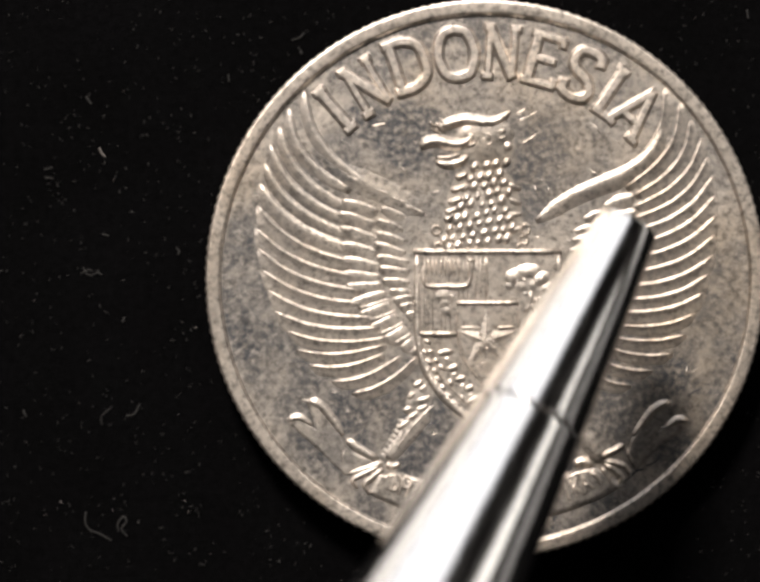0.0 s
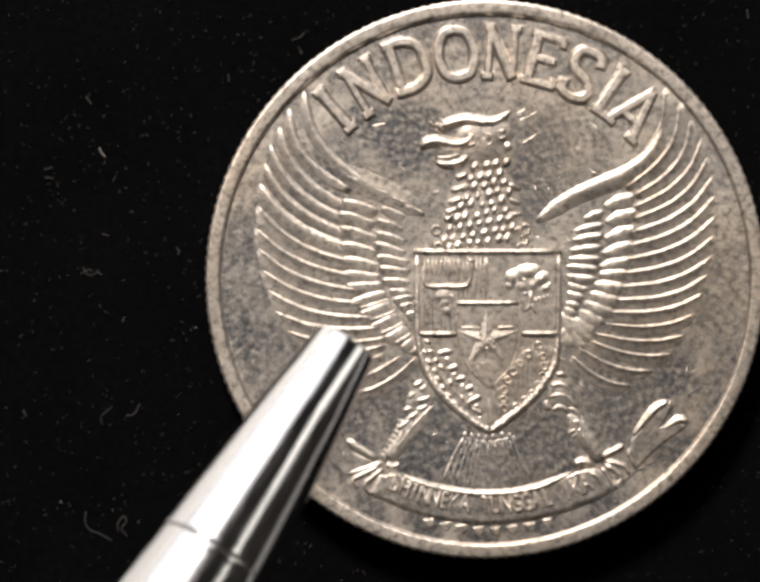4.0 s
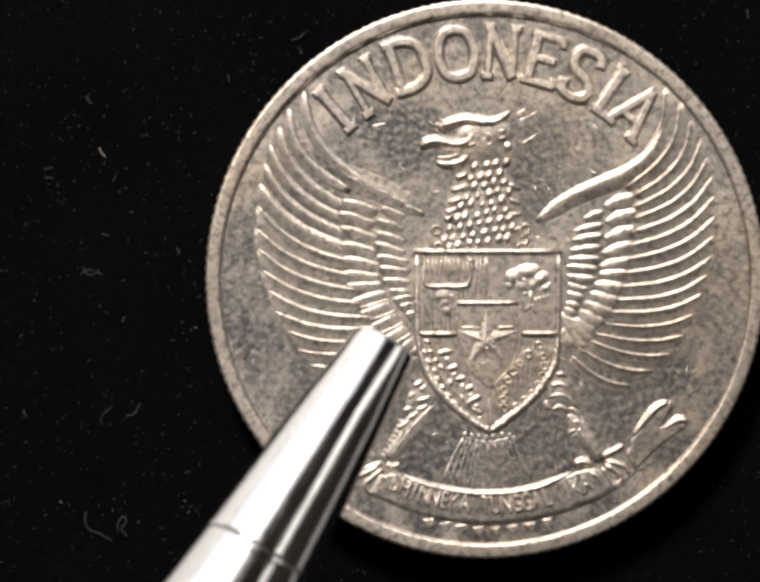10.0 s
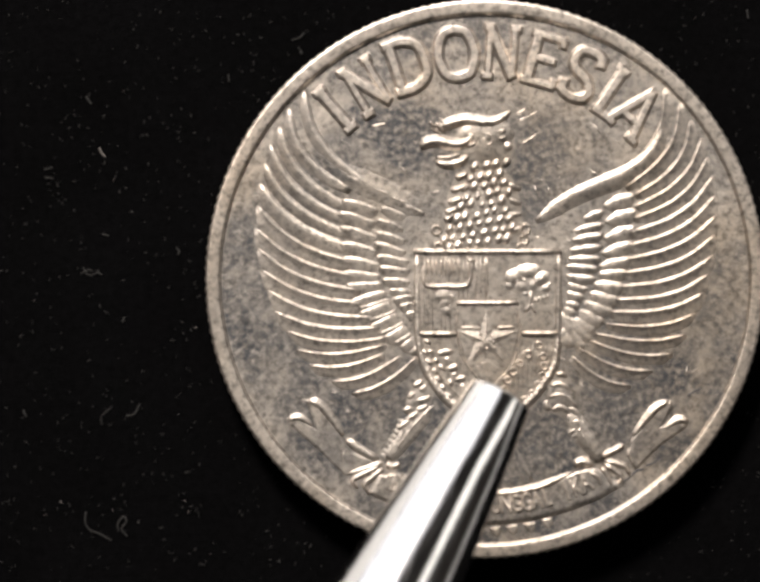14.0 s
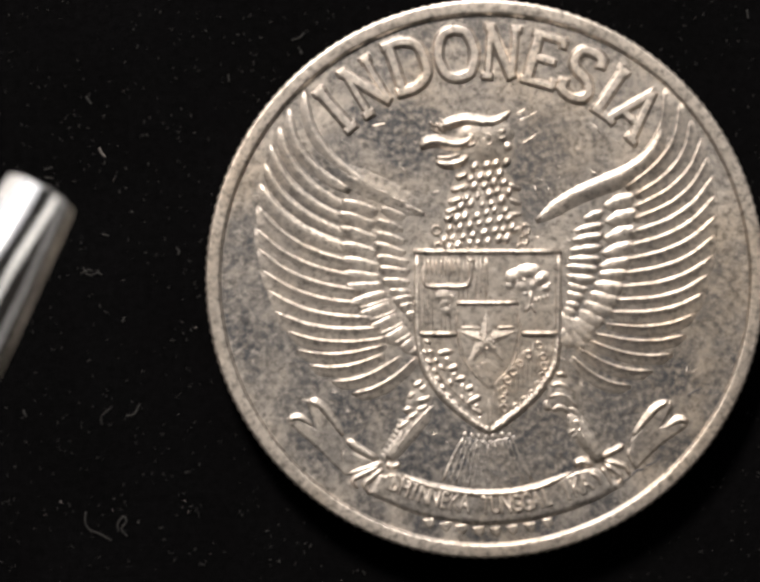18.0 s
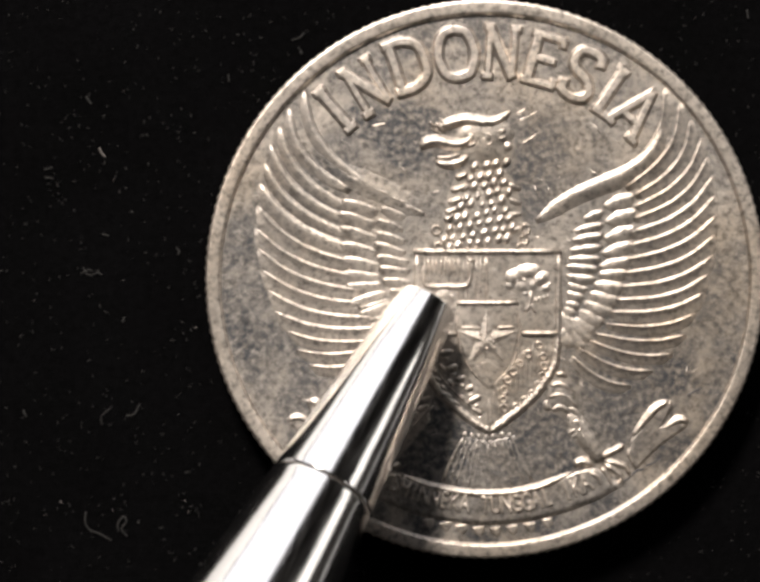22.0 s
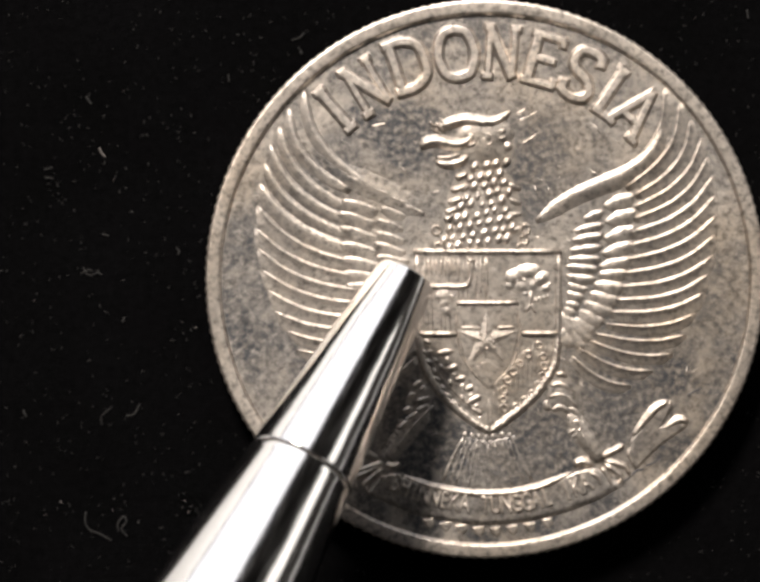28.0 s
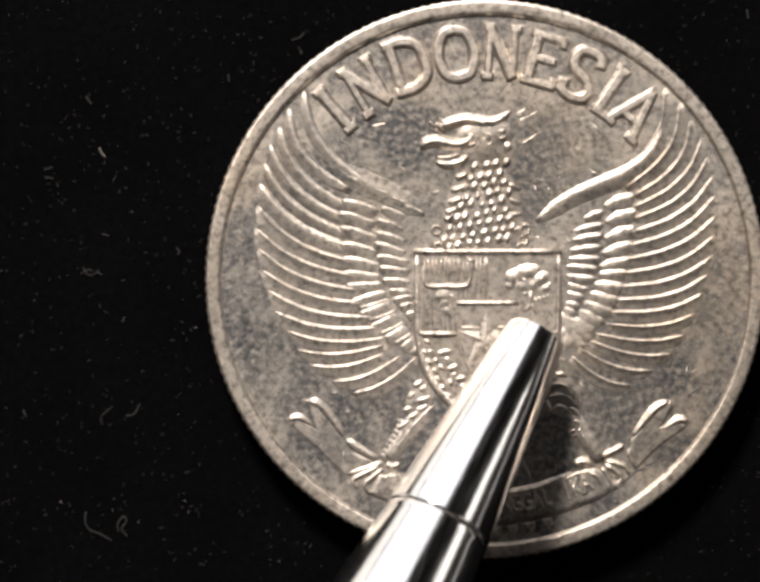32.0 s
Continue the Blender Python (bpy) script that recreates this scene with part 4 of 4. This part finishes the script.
# seconds, tip on the drawing, height in mm, lean and tilt in degrees
PEN = [
    (0, 1295, 471, 7.6, 27.4, 23),
    (0.1, 1308, 589, 4.2, 24.9, 23),
    (0.2, 1304, 667, 3.4, 25.4, 23),
    (0.3, 1280, 664, 3.4, 25.9, 23),
    (0.4, 1285, 631, 4.2, 25.9, 23),
    (0.5, 982, 540, 4.2, 29.4, 23),
    (0.6, 793, 594, 5, 31.3, 23),
    (0.7, 777, 573, 6.7, 32.3, 23),
    (0.8, 765, 525, 6.7, 32.3, 23),
    (0.9, 812, 463, 8.4, 31.8, 23),
    (1, 885, 368, 8.4, 31.3, 23),
    (1.1, 945, 351, 8.4, 29.8, 23),
    (1.2, 1044, 361, 8.4, 28.3, 23),
    (1.3, 1129, 378, 6.3, 27.9, 23),
    (1.4, 1204, 408, 5.9, 27.4, 23),
    (1.5, 1214, 466, 5.9, 26.9, 23),
    (1.6, 1242, 537, 5, 26.4, 23),
    (1.7, 1237, 552, 5, 26.4, 23),
    (1.8, 1242, 596, 5, 25.9, 23),
    (1.9, 1144, 735, 9, 27.9, 23),
    (2, 1060, 782, 17.5, 28.7, 13),
    (2.2, 1034, 810, 17.5, 29, 13),
    (2.5, 1006, 815, 17.5, 29.5, 13),
    (2.7, 973, 800, 17.5, 29.5, 13),
    (3, 855, 682, 17.5, 30.5, 13),
    (3.2, 765, 684, 17.5, 31.5, 13),
    (3.5, 762, 720, 17.5, 32, 13),
    (5.5, 505, 642, 21.9, 32.5, 13),
    (5.7, 529, 645, 21.9, 32.5, 13),
    (6, 557, 704, 21.9, 32.2, 13),
    (6.2, 779, 812, 26.3, 33, 10),
    (6.3, 831, 852, 23.4, 32.5, 11),
    (6.4, 935, 870, 20.4, 31.5, 12),
    (6.5, 1010, 830, 10, 30.5, 12),
    (6.6, 1103, 745, 5.2, 28.4, 23),
    (6.7, 1127, 666, 4.3, 27.9, 23),
    (6.8, 1117, 643, 4.3, 27.9, 23),
    (6.9, 1075, 596, 5.7, 28.9, 23),
    (7, 948, 488, 5.7, 30.9, 23),
    (7.1, 900, 486, 5.7, 31.4, 23),
    (7.2, 924, 524, 5.2, 30.9, 23),
    (7.3, 924, 609, 4.8, 30.9, 23),
    (7.4, 924, 703, 5.2, 30.9, 23),
    (7.5, 905, 726, 6.1, 30.9, 23),
    (7.7, 993, 740, 6, 29.4, 23),
    (8, 1103, 731, 5, 27.9, 23),
    (8.2, 1083, 833, 16.1, 28.4, 23),
    (8.5, 963, 795, 17.5, 29.5, 13),
    (8.7, 973, 796, 17.5, 29.5, 13),
    (9, 886, 818, 17.5, 31.3, 13),
    (9.2, 902, 774, 17.5, 31, 13),
    (9.5, 834, 720, 17.5, 30.8, 13),
    (10, 795, 708, 17.5, 31.2, 13),
    (10.5, 789, 706, 17.5, 31.2, 13),
    (11, 774, 711, 17.5, 31.6, 13),
    (11.5, 800, 721, 17.5, 31.2, 13),
    (12, 801, 708, 17.5, 31.2, 13),
    (12.5, 774, 729, 17.5, 31.8, 13),
    (13, 752, 715, 18.2, 32.6, 13),
    (13.1, 804, 610, 16.1, 32.4, 23),
    (13.2, 922, 560, 9, 30.4, 23),
    (13.3, 1003, 508, 9, 28.9, 23),
    (13.4, 1078, 508, 8.5, 27.9, 23),
    (13.5, 1116, 554, 7, 27.4, 23),
    (13.6, 1210, 696, 7, 26.4, 23),
    (13.7, 1206, 778, 10, 26.9, 23),
    (13.8, 1110, 810, 17.5, 26.8, 13),
    (14, 1032, 817, 17.5, 27.8, 13),
    (14.2, 1020, 812, 17.5, 28.3, 13),
    (14.5, 996, 838, 17.5, 28.8, 13),
    (16.5, 140, 432, 35, 31, 12),
    (16.7, 130, 426, 35, 31, 12),
    (17, 122, 430, 35, 30.5, 12),
    (17.5, 110, 408, 35, 30.5, 12),
    (18, 86, 398, 35, 30.5, 12),
    (18.5, 62, 400, 35, 30.5, 12),
    (18.6, 54, 403, 35, 30.5, 12),
    (18.7, 94, 430, 38, 30.5, 12),
    (18.8, 326, 582, 39.4, 31, 12),
    (18.9, 690, 748, 32.1, 31, 12),
    (19, 897, 783, 16.1, 28.4, 23),
    (19.1, 998, 795, 9, 27.9, 23),
    (19.2, 974, 706, 7, 28.4, 23),
    (19.3, 927, 655, 6, 28.9, 23),
    (19.4, 877, 622, 4, 29.4, 23),
    (19.5, 872, 648, 2.2, 29.4, 23),
    (19.7, 850, 632, 1.8, 29.4, 23),
    (20, 854, 633, 1.7, 29.4, 23),
    (20.5, 872, 623, 1.7, 29.2, 23),
    (21, 882, 630, 1.7, 29.2, 23),
    (21.5, 888, 635, 1.7, 29.2, 23),
    (22, 882, 626, 1.7, 29.2, 23),
    (22.3, 864, 604, 1.7, 29.3, 23),
    (22.5, 867, 609, 1.7, 29.2, 23),
    (23, 874, 616, 1.7, 29.2, 23),
    (23.5, 873, 616, 1.7, 29.2, 23),
    (24, 875, 615, 1.7, 29.2, 23),
    (24.5, 866, 615, 1.7, 29.4, 23),
    (24.8, 874, 628, 1.8, 29.4, 23),
    (25, 897, 665, 2.2, 28.9, 23),
    (25.5, 891, 656, 2.2, 28.9, 23),
    (27.5, 851, 570, 3.5, 29.1, 23),
    (27.7, 842, 577, 3.5, 29.0, 23),
    (28, 836, 574, 3.5, 28.7, 23),
    (28.25, 827, 565, 3.5, 28.7, 23),
    (28.5, 824, 560, 3.5, 28.7, 23),
    (28.75, 826, 564, 3.5, 28.5, 23),
    (29, 876, 580, 3.5, 28.0, 23),
    (29.1, 932, 612, 4, 27.8, 23),
    (29.3, 1059, 645, 4, 27.4, 23),
    (29.4, 1130, 668, 3.5, 26.9, 23),
    (29.5, 1163, 685, 3, 26.4, 23),
    (29.6, 1186, 705, 3, 26.4, 23),
    (29.75, 1181, 695, 2.5, 26.4, 23),
    (30, 1139, 666, 2.2, 26.9, 23),
    (30.5, 1129, 638, 2.2, 27.1, 23),
    (30.75, 1120, 633, 2.2, 27.2, 23),
    (30.9, 1082, 636, 2.2, 27.5, 23),
    (31, 1048, 660, 2.4, 26.9, 23),
    (31.1, 995, 641, 2.4, 27.9, 23),
    (31.3, 1002, 641, 2.4, 27.9, 23),
    (31.4, 1040, 622, 2.4, 27.7, 23),
    (31.5, 1106, 638, 2.4, 27.2, 23),
    (31.75, 1120, 666, 2.2, 27.3, 23),
    (32, 1106, 692, 2.2, 27.5, 23),
]
motions()
